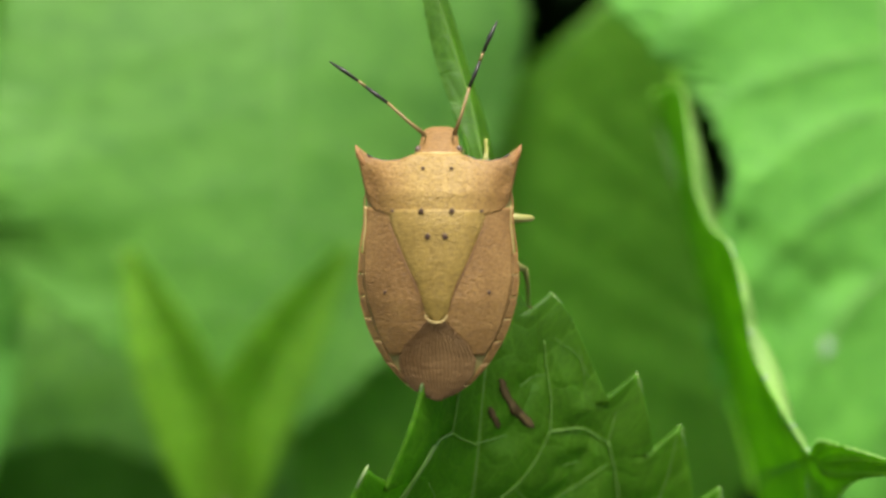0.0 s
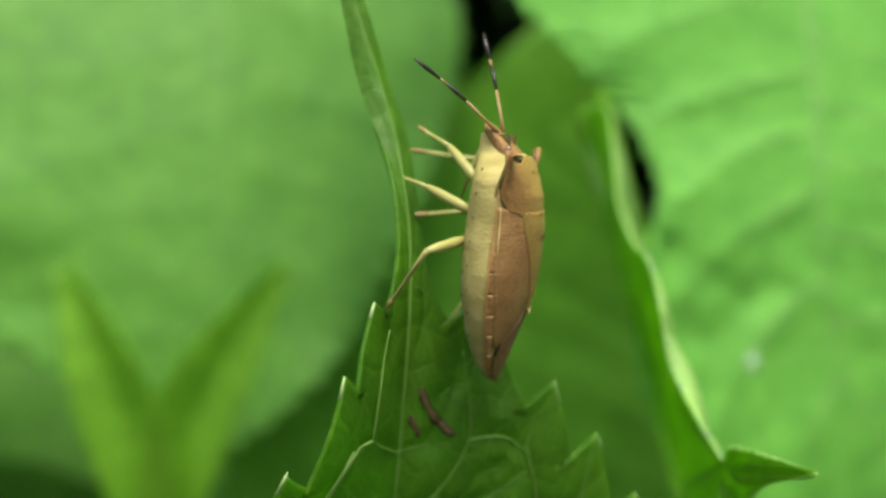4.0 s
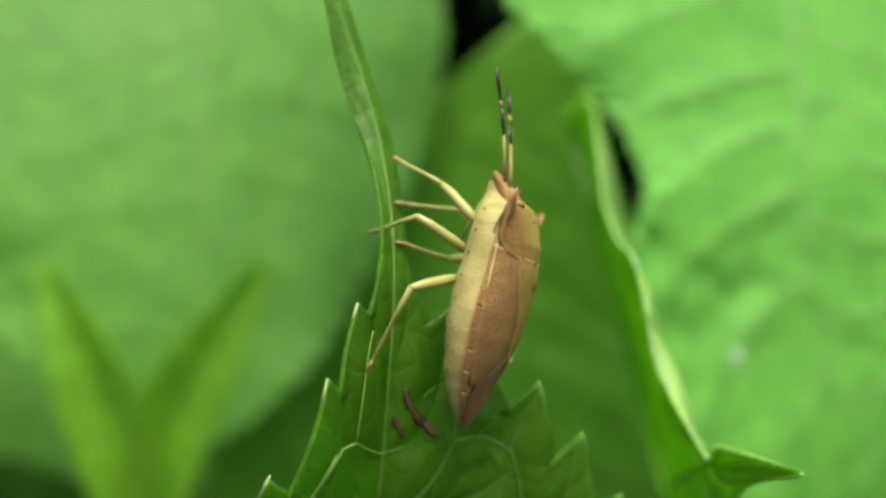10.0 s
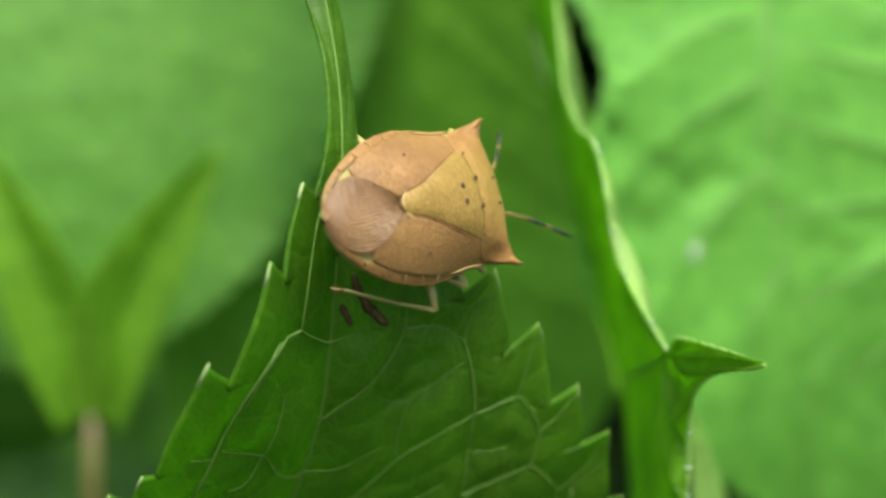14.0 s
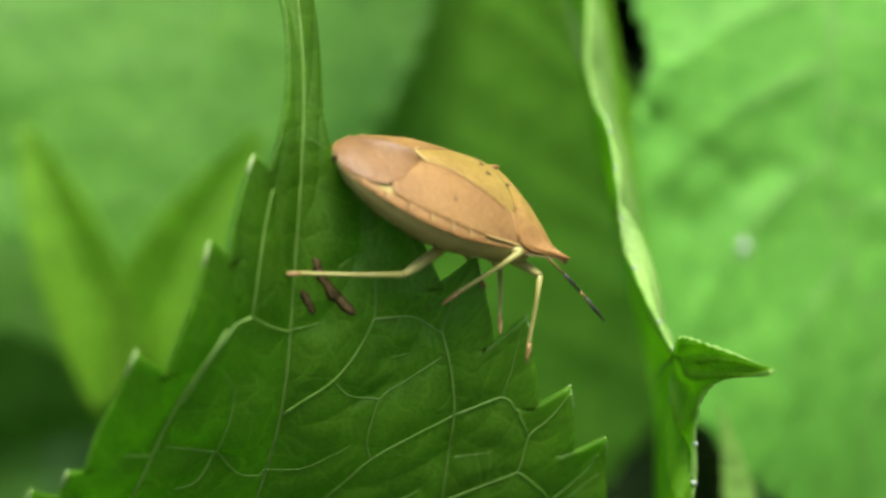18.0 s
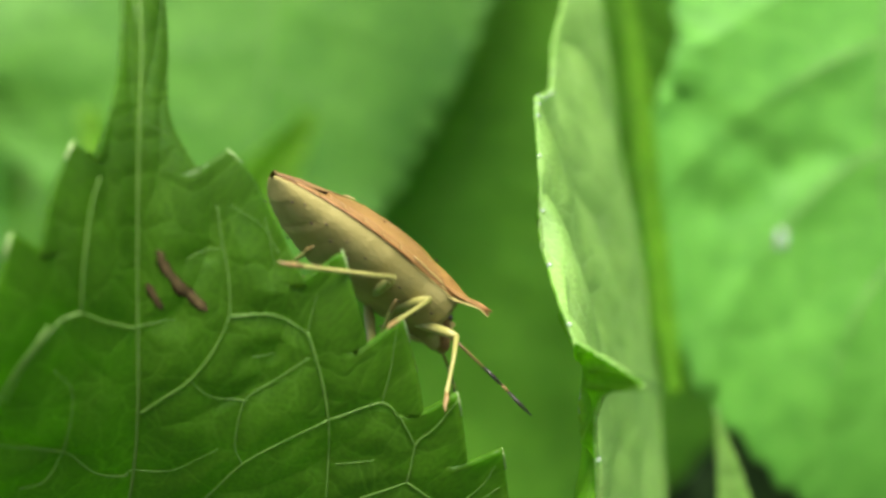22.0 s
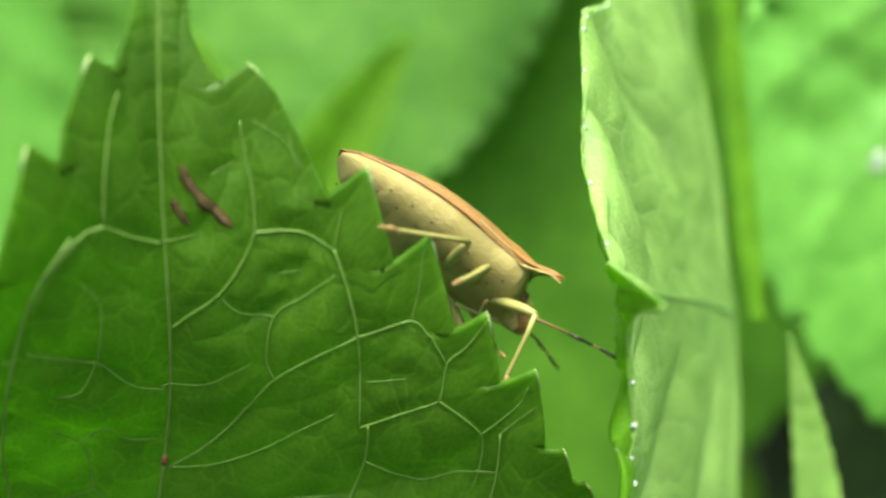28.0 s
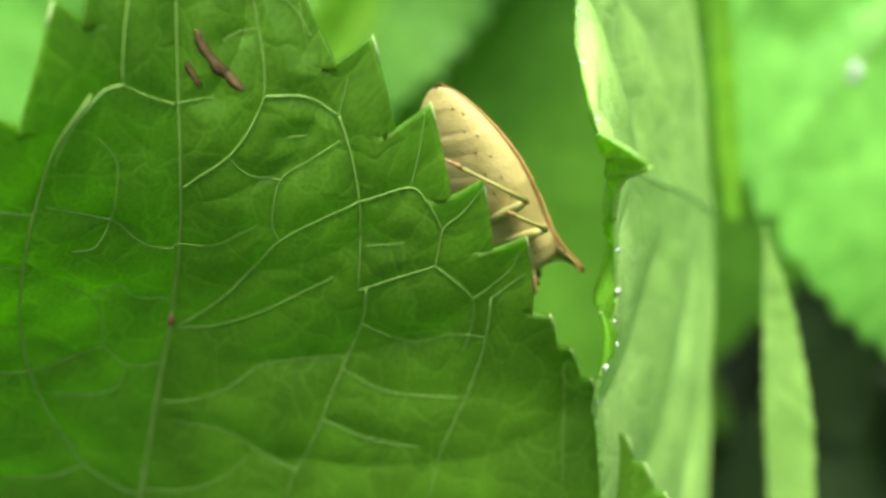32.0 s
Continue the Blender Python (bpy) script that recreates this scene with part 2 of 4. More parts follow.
def spline(points, n):
    """Catmull-Rom through the points, n samples, as an array."""
    p = np.array(points, float)
    if p.ndim == 1:
        p = p[:, None]
    p = np.vstack([2 * p[0] - p[1], p, 2 * p[-1] - p[-2]])
    t = np.linspace(0, len(p) - 3 - 1e-9, n)
    i = t.astype(int)
    f = (t - i)[:, None]
    a, b, c, d = p[i], p[i + 1], p[i + 2], p[i + 3]
    return 0.5 * (2 * b + (c - a) * f + (2 * a - 5 * b + 4 * c - d) * f ** 2 + (3 * b - a - 3 * c + d) * f ** 3)


def unit(v):
    return v / np.maximum(np.linalg.norm(v, axis=-1, keepdims=True), 1e-9)


def smooth(a, b, x):
    t = np.clip((x - a) / (b - a), 0, 1)
    return t * t * (3 - 2 * t)


class Blade:
    """A leaf blade in mm: a midrib curve with a half to each side, folded, curled, toothed and quilted between its side veins."""

    def __init__(self, axis, right, left_width, right_width, fold=(0, 0), curl=(0, 0), teeth=(0, 0, 0), veins=(8, 0.2),
                 quilt=0.0, ripple=(0.0, 3.0), n=160, seed=0, sharp=0.75, cuts=None, tooth=(2.0, 1.1)):
        self.n = n
        self.axis = spline(axis, n)
        self.t = unit(np.gradient(self.axis, axis=0))
        r = spline(right, n)
        self.r = unit(r - self.t * (r * self.t).sum(1)[:, None])
        self.nrm = np.cross(self.r, self.t)
        self.w = (np.maximum(spline(left_width, n)[:, 0], 0), np.maximum(spline(right_width, n)[:, 0], 0))
        self.fold = [np.radians(spline(f, n)[:, 0]) if isinstance(f, (tuple, list)) else np.full(n, radians(f)) for f in fold]
        self.curl, self.teeth, self.veins, self.quilt, self.ripple = curl, teeth, veins, quilt, ripple
        self.sharp, self.cuts, self.tooth = sharp, cuts, tooth
        self.net, self.puff = None, 0.0
        self.folds = []
        self.length = np.linalg.norm(np.diff(self.axis, axis=0), axis=1).sum()
        g = np.random.RandomState(seed)
        self.phase = g.uniform(0, 6.28, 6)
        self.jit = g.uniform(-0.28, 0.28, 200)

    def at(self, u, s, lift=0.0):
        """Points at u along the midrib (0 base, 1 tip) and s across (-1 to 1)."""
        u, s = np.broadcast_arrays(np.asarray(u, float), np.asarray(s, float))
        x = np.clip(u, 0, 1) * (self.n - 1)
        i = np.clip(x.astype(int), 0, self.n - 2)
        f = (x - i)[..., None]

        def get(a):
            return a[i] * (1 - f) + a[i + 1] * f if a.ndim > 1 else a[i] * (1 - f[..., 0]) + a[i + 1] * f[..., 0]
        p, t, r, nn = get(self.axis), get(self.t), get(self.r), get(self.nrm)
        side = np.where(s < 0, -1.0, 1.0)
        a = np.abs(s)
        w = np.where(s < 0, get(self.w[0]), get(self.w[1]))
        fo = np.where(s < 0, get(self.fold[0]), get(self.fold[1]))
        cu = np.where(s < 0, self.curl[0], self.curl[1])
        count, depth, lean = self.teeth
        ext, fwd = 0.0, 0.0
        if count:
            q = u * count
            k = np.floor(q).astype(int) % 200
            fr = q - np.floor(q)
            saw = np.where(fr < self.sharp, fr / self.sharp, (1 - fr) / (1 - self.sharp)) ** 1.3
            e = smooth(0.68, 1.0, a) * smooth(1.0, 0.98, u)
            big = depth * (1 + self.jit[k]) * np.minimum(1, w / 3.0)
            ext, fwd = big * saw * e * 0.8, lean * big * saw * e
        if self.cuts:
            for sg, notch in zip((-1, 1), self.cuts):
                notch = np.array(notch)
                q = np.clip(np.searchsorted(notch, u, "right") - 1, 0, len(notch) - 2)
                gap = notch[q + 1] - notch[q]
                fr = np.clip((u - notch[q]) / gap, 0, 1)
                saw = np.where(fr < self.sharp, (fr / self.sharp) ** 0.85, (1 - fr) / (1 - self.sharp))
                big = np.minimum(1, gap / 0.03) * (1 + 0.6 * self.jit[q]) * np.clip(1 - (1 - a) * np.maximum(w, 3) / 2.2, 0, 1) ** 3 * (u < notch[-1]) * (np.where(s < 0, -1, 1) == sg) * np.minimum(1, w / 4.0)
                ext, fwd = ext + self.tooth[1] * saw * big, fwd + self.tooth[0] * saw * big * np.minimum(1, gap / 0.03) ** 2
        ang = fo + cu * a
        d = r * (side * np.cos(ang))[..., None] + nn * np.sin(ang)[..., None]
        out = p + d * (w * a + ext)[..., None] + t * np.asarray(fwd)[..., None]
        nv, slant = self.veins
        ph = (u - slant * a ** 1.25 * (1 - u * 0.4)) * nv + np.where(s < 0, 0.45, 0.0)
        up = self.quilt * (np.abs(np.sin(np.pi * ph)) ** 0.7 - 0.5) * smooth(0.02, 0.25, a) * (1 - 0.6 * smooth(0.8, 1, a)) * np.minimum(1, w / 6.0)
        up = up + self.ripple[0] * (np.sin(self.ripple[1] * 6.28 * u + self.phase[1] + side) * a ** 2
                                    + 0.5 * np.sin(self.ripple[1] * 13.1 * u + self.phase[2]) * a ** 3)
        if self.net is not None:
            up = up + self.puff * self.pillow(u, s) * np.clip((w - 2) / 4, 0, 1)
        for line, deep, wide in self.folds:
            q = self.flat(u, s)
            d2 = np.min([(q[..., 0] - x) ** 2 + (q[..., 1] - y) ** 2 for x, y in line], axis=0)
            up = up + deep * np.exp(-d2 / wide ** 2)
        return out + nn * (up + lift)[..., None]

    def flat(self, u, s):
        """(u, s) laid out flat, in mm."""
        k = np.linspace(0, 1, self.n)
        wide = np.where(s < 0, np.interp(u, k, self.w[0]), np.interp(u, k, self.w[1]))
        return np.stack([u * self.length, s * wide], -1)

    def lace(self, ways, puff):
        """Let the blade bulge between these veins."""
        pts = [np.stack([np.linspace(0, 1, 400), np.zeros(400)], -1)]
        pts += [spline(w, 44) for w in ways]
        pts = np.vstack(pts)
        self.net, self.puff = self.flat(pts[:, 0], pts[:, 1]), puff

    def crease(self, way, deep, wide):
        """Press a rounded groove (or with deep < 0 a ridge) into the blade along (u, s) stations."""
        p = spline(way, 30)
        self.folds.append((self.flat(p[:, 0], p[:, 1]), deep, wide))

    def pillow(self, u, s):
        q = self.flat(u, s)
        f = q.reshape(-1, 2)
        d = np.empty(len(f))
        for i in range(0, len(f), 3000):
            c = f[i:i + 3000]
            d[i:i + 3000] = np.sqrt((((c[:, None, 0] - self.net[None, :, 0]) ** 2) + (c[:, None, 1] - self.net[None, :, 1]) ** 2).min(1))
        d = d.reshape(u.shape)
        return 1 - np.exp(-(d / 0.75) ** 1.6) + 0.35 * (1 - np.exp(-(d / 2.4) ** 2))

    def mesh(self, name, nu, nv):
        u = np.linspace(0, 1, nu)
        s = np.linspace(-1, 1, 2 * nv + 1)
        uu, ss = np.meshgrid(u, s, indexing="ij")
        p = self.at(uu, ss).reshape(-1, 3) * 0.001 + np.array([0, 0, LIFT * 0.001])
        m = 2 * nv + 1
        i, j = np.meshgrid(np.arange(nu - 1), np.arange(m - 1), indexing="ij")
        a = (i * m + j).ravel()
        faces = np.stack([a, a + 1, a + m + 1, a + m], 1)
        if self.cuts:
            # open the notches behind the tooth tips
            jump = np.maximum(np.linalg.norm(p[faces[:, 0]] - p[faces[:, 3]], axis=1), np.linalg.norm(p[faces[:, 1]] - p[faces[:, 2]], axis=1))
            faces = faces[jump < 0.0006]
        me = bpy.data.meshes.new(name)
        me.from_pydata(p.tolist(), [], faces.tolist())
        length = np.linalg.norm(np.diff(self.axis, axis=0), axis=1).sum()
        wide = np.where(ss < 0, np.interp(uu, np.linspace(0, 1, self.n), self.w[0]), np.interp(uu, np.linspace(0, 1, self.n), self.w[1]))
        uv = np.stack([uu * length, ss * np.maximum(wide, 1.0)], -1).reshape(-1, 2)
        lay = me.uv_layers.new(name="blade")
        loops = np.empty(len(me.loops), int)
        me.loops.foreach_get("vertex_index", loops)
        lay.data.foreach_set("uv", uv[loops].ravel())
        me.update()
        return me


def tube_mesh(name, points, radii, sides=7, at=None, size=1.0):
    """A round tapered tube through points given in mm; at: their origin (else the leaf's)."""
    p = np.array(points, float)
    n = len(p)
    t = unit(np.gradient(p, axis=0))
    ref = np.array([0.3, 0.2, 0.93]) if abs(t[0][2]) < 0.8 else np.array([1.0, 0.1, 0])
    a = unit(np.cross(t, ref))
    b = np.cross(t, a)
    ang = np.linspace(0, 2 * np.pi, sides, endpoint=False)
    rad = np.interp(np.linspace(0, 1, n), np.linspace(0, 1, len(radii)), radii)
    v = p[:, None] + rad[:, None, None] * (a[:, None] * np.cos(ang)[None, :, None] + b[:, None] * np.sin(ang)[None, :, None])
    off = np.array([0, 0, LIFT]) if at is None else np.array(at)
    v = np.vstack([v.reshape(-1, 3), p[:1], p[-1:]])
    v = (v + off) * 0.001 * size
    faces = []
    for i in range(n - 1):
        for j in range(sides):
            k = (j + 1) % sides
            faces.append((i * sides + j, i * sides + k, (i + 1) * sides + k, (i + 1) * sides + j))
    for j in range(sides):
        k = (j + 1) % sides
        faces.append((n * sides, k, j))
        faces.append((n * sides + 1, (n - 1) * sides + j, (n - 1) * sides + k))
    me = bpy.data.meshes.new(name)
    me.from_pydata(v.tolist(), [], faces)
    me.update()
    return me


def grow(name, blade, material, label, nu=120, nv=24, thick=0.22, rib=0.35, vein_mat=None, side_veins=True, group="", category="leaf", rib_lift=0.0, stalk=None, other=None):
    """A leaf thing: blade, midrib and side veins as parts, all under an Empty at the leaf's foot."""
    foot = Vector(blade.axis[0] * 0.001) + Vector((0, 0, LIFT * 0.001))
    thing = empty(name, foot, label, category, group)
    inv = Matrix.Translation(-foot)
    vm = vein_mat or VEIN_DIM
    b = from_mesh("blade", blade.mesh("blade", nu, nv), material, thing)
    b.matrix_parent_inverse = inv
    so = b.modifiers.new("thickness", 'SOLIDIFY')
    so.thickness = thick * 0.001
    so.offset = 0.0
    if other:
        b.data.materials.append(other)
        so.material_offset = 1
        so.material_offset_rim = 0
    us = np.linspace(0.0, 0.985, 60)
    m = from_mesh("midrib", tube_mesh("midrib", blade.at(us, 0.0, rib_lift), (rib, rib * 0.75, rib * 0.45, rib * 0.16)), vm, thing)
    m.matrix_parent_inverse = inv
    if stalk:
        way = spline([tuple(blade.axis[0])] + list(stalk), 30)
        st = from_mesh("stalk", tube_mesh("stalk", way, (rib, 1.0, 1.6, 1.8), 9), VEIN_DIM, thing, "green leaf stalk")
        st.matrix_parent_inverse = inv
    if side_veins:
        nvn, slant = blade.veins
        for side in (-1, 1):
            for k in range(1, int(nvn)):
                u0 = (k - (0.45 if side < 0 else 0.0)) / nvn
                a = np.linspace(0.0, 0.93, 22)
                uu = u0 + slant * a ** 1.25 * (1 - u0 * 0.4)
                if u0 < 0.03 or u0 > 0.9:
                    continue
                a, uu = a[uu < 0.985], uu[uu < 0.985]
                if len(a) < 4:
                    continue
                v = from_mesh("side_vein", tube_mesh("side_vein", blade.at(uu, side * a), (rib * 0.45, rib * 0.3, rib * 0.12), 6), vm, thing)
                v.matrix_parent_inverse = inv
    return thing, inv


# ---- the setting: soil and the foliage behind ----
def ground_sheet():
    n = 40
    bm = bmesh.new()
    g = [[bm.verts.new((x, y, 0.012 * noise.noise((x * 3, y * 3, 0)))) for y in np.linspace(-1, 1, n)] for x in np.linspace(-1, 1, n)]
    for i in range(n - 1):
        for j in range(n - 1):
            bm.faces.new((g[i][j], g[i + 1][j], g[i + 1][j + 1], g[i][j + 1]))
    for v in bm.verts:
        if max(abs(v.co.x), abs(v.co.y)) > 0.97:
            v.co.x *= 400
            v.co.y *= 400
            v.co.z = 0
    return tagged(part("ground", bm, SOIL), "dark damp soil under the plants", "ground", kind="structure")


ground_sheet()


def far_leaves(keep):
    """Many small leaves behind the plants, too far off to count."""
    g = random.Random(7)
    verts, faces, uvs = [], [], []
    for k in range(8000):
        d = g.uniform(0.24, 0.8)
        x = g.uniform(-0.75, 0.75) * (0.5 + d)
        # the high leaves are unseen, added to keep light off the depths below
        z = 0.02 + 1.25 * g.random() ** 0.9
        size = g.uniform(0.035, 0.085)
        a, b, c = g.uniform(-0.7, 0.5), g.uniform(-0.5, 0.5), g.uniform(0, 6.28)
        m = Matrix.LocRotScale((x, d, z), Euler((a + 1.2, b, c * 0.25)), (size, size, size))
        if not keep(x, d, z):
            continue
        base = len(verts)
        rows = ((-1.0, 0.02), (-0.6, 0.38), (-0.1, 0.5), (0.4, 0.36), (0.8, 0.14), (1.05, 0.01))
        for y, w in rows:
            for s in (-1, 0, 1):
                verts.append(m @ Vector((s * w, y, 0.16 * abs(s) * w - 0.15 * y * y)))
                uvs.append((y * size * 1000, s * w * size * 1000))
        for i in range(len(rows) - 1):
            for s in range(2):
                q = base + i * 3 + s
                faces.append((q, q + 1, q + 4, q + 3))
    return verts, faces, uvs


def foliage_mesh(name, keep, material, label):
    verts, faces, uvs = far_leaves(keep)
    me = bpy.data.meshes.new(name)
    me.from_pydata([tuple(v) for v in verts], [], faces)
    lay = me.uv_layers.new(name="blade")
    for lp in me.loops:
        lay.data[lp.index].uv = uvs[lp.vertex_index]
    return tagged(from_mesh(name, me, material), label, "foliage", kind="stuff")


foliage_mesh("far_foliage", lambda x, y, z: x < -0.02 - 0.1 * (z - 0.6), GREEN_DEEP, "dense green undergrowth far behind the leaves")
# same undergrowth on the right, with the shade painted into its green
foliage_mesh("painted_shade_foliage", lambda x, y, z: x >= -0.02 - 0.1 * (z - 0.6), GREEN_PAINTED_SHADE, "undergrowth deep behind the leaves, its deep shade painted in as very dark green")

# ---- the leaf the bug walks on: V-folded, toothed, with a long drawn-out tip ----
NEAR_AXIS = ((-19, 16, -66), (-17.3, 14.7, -59), (-15.5, 13.3, -52), (-13.5, 11.7, -45), (-11.4, 10, -38), (-9.3, 7.9, -31.5),
             (-7, 5.6, -25), (-4.9, 2.6, -19.5), (-3.7, 0.3, -15), (-3.1, -1.2, -9.1), (-2.7, -2.0, -3.5), (-2.9, -1.4, 1),
             (-3.7, -0.3, 5.5), (-4.9, 0.4, 9.5), (-6.4, 0.8, 14), (-8.1, 1.0, 19))
NEAR_RIGHT = [(1, 0.0, 0)] * 4 + [(1, 0.03, 0), (1, 0.09, 0), (0.985, 0.15, 0), (0.975, 0.22, 0), (0.93, 0.36, 0), (0.88, 0.45, 0), (0.8, 0.6, 0)] + [(0.5, 0.85, 0)] * 5
RIGHT_NOTCHES = [0.1 + 0.016 * k for k in range(18)] + [0.384, 0.395, 0.405, 0.415, 0.429, 0.444, 0.461, 0.489, 0.518, 0.552, 0.585, 0.645]
LEFT_NOTCHES = [0.06 + 0.044 * k for k in range(11)] + [0.522, 0.567, 0.612, 0.654]
near = Blade(NEAR_AXIS, NEAR_RIGHT,
             (12, 15, 17, 18, 18, 17, 15.5, 13, 10, 5.7, 1.7, 0.95, 0.85, 0.65, 0.4, 0.1),
             (14, 22, 31, 38, 40, 37, 26.7, 18.4, 12.2, 6.4, 1.75, 1.5, 1.45, 1.1, 0.6, 0.05),
             fold=((14, 14, 15, 16, 17, 19, 22, 27, 25, 32, 12, -20, -45, -50, -50, -50), 0), curl=(0.05, 0.0),
             veins=(16, 0.13), quilt=0.35, ripple=(0.3, 2.5), n=260, seed=3, sharp=0.999, cuts=(LEFT_NOTCHES, RIGHT_NOTCHES), tooth=(1.9, 1.3))
# side veins of this leaf: radius in mm, then (u, s) stations
NEAR_VEINS = (
    (0.1, (0.514, 0.01), (0.525, 0.08), (0.539, 0.2), (0.558, 0.35), (0.573, 0.47)),
    (0.08, (0.573, 0.47), (0.592, 0.57), (0.609, 0.66), (0.627, 0.78)),
    (0.09, (0.573, 0.47), (0.573, 0.69), (0.564, 0.81)),
    (0.1, (0.564, 0.81), (0.547, 0.75), (0.516, 0.65), (0.485, 0.56), (0.456, 0.49)),
    (0.06, (0.564, 0.81), (0.573, 0.89), (0.577, 0.92)),
    (0.1, (0.396, 0.01), (0.414, 0.07), (0.452, 0.19), (0.48, 0.3), (0.5, 0.46), (0.516, 0.65)),
    (0.08, (0.516, 0.65), (0.526, 0.89), (0.512, 0.9), (0.502, 0.89)),
    (0.06, (0.526, 0.89), (0.537, 0.95), (0.546, 0.98), (0.55, 0.99)),
    (0.07, (0.48, 0.3), (0.497, 0.3), (0.525, 0.38), (0.539, 0.54), (0.551, 0.73)),
    (0.06, (0.525, 0.38), (0.527, 0.27), (0.539, 0.2)),
    (0.08, (0.456, 0.49), (0.468, 0.62), (0.48, 0.78)),
    (0.08, (0.48, 0.78), (0.502, 0.89), (0.509, 0.96), (0.515, 1)),
    (0.08, (0.48, 0.78), (0.473, 0.81), (0.462, 0.83), (0.445, 0.77), (0.428, 0.7)),
    (0.06, (0.462, 0.83), (0.476, 0.96), (0.483, 0.99)),
    (0.07, (0.396, 0.01), (0.405, 0.09), (0.419, 0.17), (0.444, 0.31), (0.461, 0.43)),
    (0.045, (0.463, -0.03), (0.467, 0.09), (0.481, 0.18), (0.49, 0.24)),
    (0.045, (0.568, -0.01), (0.57, 0.11), (0.571, 0.19)),
    (0.04, (0.602, 0.34), (0.606, 0.46), (0.609, 0.66)),
    (0.08, (0.568, -0.02), (0.576, -0.22), (0.584, -0.42)),
    (0.1, (0.584, -0.42), (0.581, -0.57), (0.568, -0.67), (0.548, -0.67)),
    (0.07, (0.584, -0.42), (0.613, -0.55), (0.632, -0.64), (0.646, -0.65)),
    (0.07, (0.461, -0.02), (0.47, -0.14), (0.5, -0.3)),
    (0.05, (0.5, -0.3), (0.512, -0.48), (0.522, -0.62)),
    (0.05, (0.5, -0.3), (0.527, -0.3), (0.545, -0.34), (0.558, -0.47)),
    (0.05, (0.5, -0.3), (0.477, -0.34), (0.477, -0.43)),
    (0.04, (0.601, 0.95), (0.614, 0.94), (0.626, 0.85)),
    (0.04, (0.615, 0.97), (0.609, 0.95), (0.597, 0.9)),
    (0.04, (0.675, 0.17), (0.669, 0.77)),
    (0.04, (0.551, 0.49), (0.552, 0.59)),
    (0.1, (0.582, -0.64), (0.562, -0.72), (0.533, -0.68), (0.493, -0.64), (0.438, -0.56), (0.378, -0.47), (0.343, -0.38), (0.31, -0.29), (0.286, -0.2), (0.272, -0.1), (0.265, 0)),
    (0.05, (0.357, -0.53), (0.36, -0.42), (0.37, -0.31), (0.382, -0.21)),
    (0.05, (0.382, -0.21), (0.367, -0.12), (0.37, 0.01)),
    (0.05, (0.382, -0.21), (0.41, -0.25), (0.426, -0.3), (0.441, -0.41)),
    (0.045, (0.426, -0.3), (0.436, -0.21), (0.423, -0.14), (0.42, -0.03)),
    (0.045, (0.367, -0.12), (0.349, -0.14), (0.343, -0.26), (0.344, -0.34)),
    (0.06, (0.285, -0.2), (0.273, -0.3), (0.264, -0.45)),
    (0.06, (0.472, -0.71), (0.462, -0.59)),
    (0.05, (0.527, -0.84), (0.519, -0.66)),
    (0.07, (0.341, 0.01), (0.35, 0.06), (0.365, 0.12), (0.384, 0.18), (0.395, 0.26), (0.406, 0.38)),
    (0.06, (0.269, 0), (0.281, 0.07), (0.303, 0.13), (0.33, 0.17)),
    (0.1, (0.459, 0.52), (0.437, 0.47), (0.399, 0.37), (0.366, 0.3), (0.324, 0.24), (0.302, 0.23)),
    (0.09, (0.464, 0.89), (0.439, 0.79), (0.403, 0.65), (0.366, 0.52), (0.334, 0.46)),
    (0.06, (0.435, 0.98), (0.4, 0.86), (0.363, 0.74)),
    (0.05, (0.464, 0.89), (0.475, 0.99)),
    (0.035, (0.485, 0.58), (0.491, 0.72)),
    (0.05, (0.433, 0.46), (0.426, 0.56), (0.437, 0.69), (0.442, 0.8)),
    (0.05, (0.399, 0.37), (0.394, 0.46), (0.399, 0.58), (0.403, 0.65)),
    (0.05, (0.366, 0.3), (0.363, 0.38), (0.366, 0.48)),
    (0.05, (0.324, 0.24), (0.328, 0.18), (0.336, 0.12), (0.33, 0.03)),
)
near.lace([v[1:] for v in NEAR_VEINS], 0.22)
near_leaf, near_inv = grow("serrated_leaf", near, GREEN_NEAR, "dark green toothed leaf, pale veins, long thin tip", 560, 100, 0.22, 0.15, VEIN, side_veins=False, rib_lift=0.12, stalk=((-21, 19, -90), (-26, 30, -260), (-22, 34, -600)))


def on_leaf(name, us, ss, radii, material, label="", lift=-0.05, sides=8):
    ob = from_mesh(name, tube_mesh(name, near.at(np.array(us), np.array(ss), lift), radii, sides), material, near_leaf, label)
    ob.matrix_parent_inverse = near_inv
    return ob


NEAR_GRID = np.meshgrid(np.linspace(0.4, 0.8, 201), np.linspace(-0.6, 0.6, 121), indexing="ij")
NEAR_GRID.append(near.at(*NEAR_GRID))


def leaf_uv(x, y, z):
    """The nearest (u, s) on the near leaf to a place in mm."""
    d = ((NEAR_GRID[2] - np.array([x, y, z])) ** 2).sum(-1)
    i, j = np.unravel_index(np.argmin(d), d.shape)
    return NEAR_GRID[0][i, j], NEAR_GRID[1][i, j]


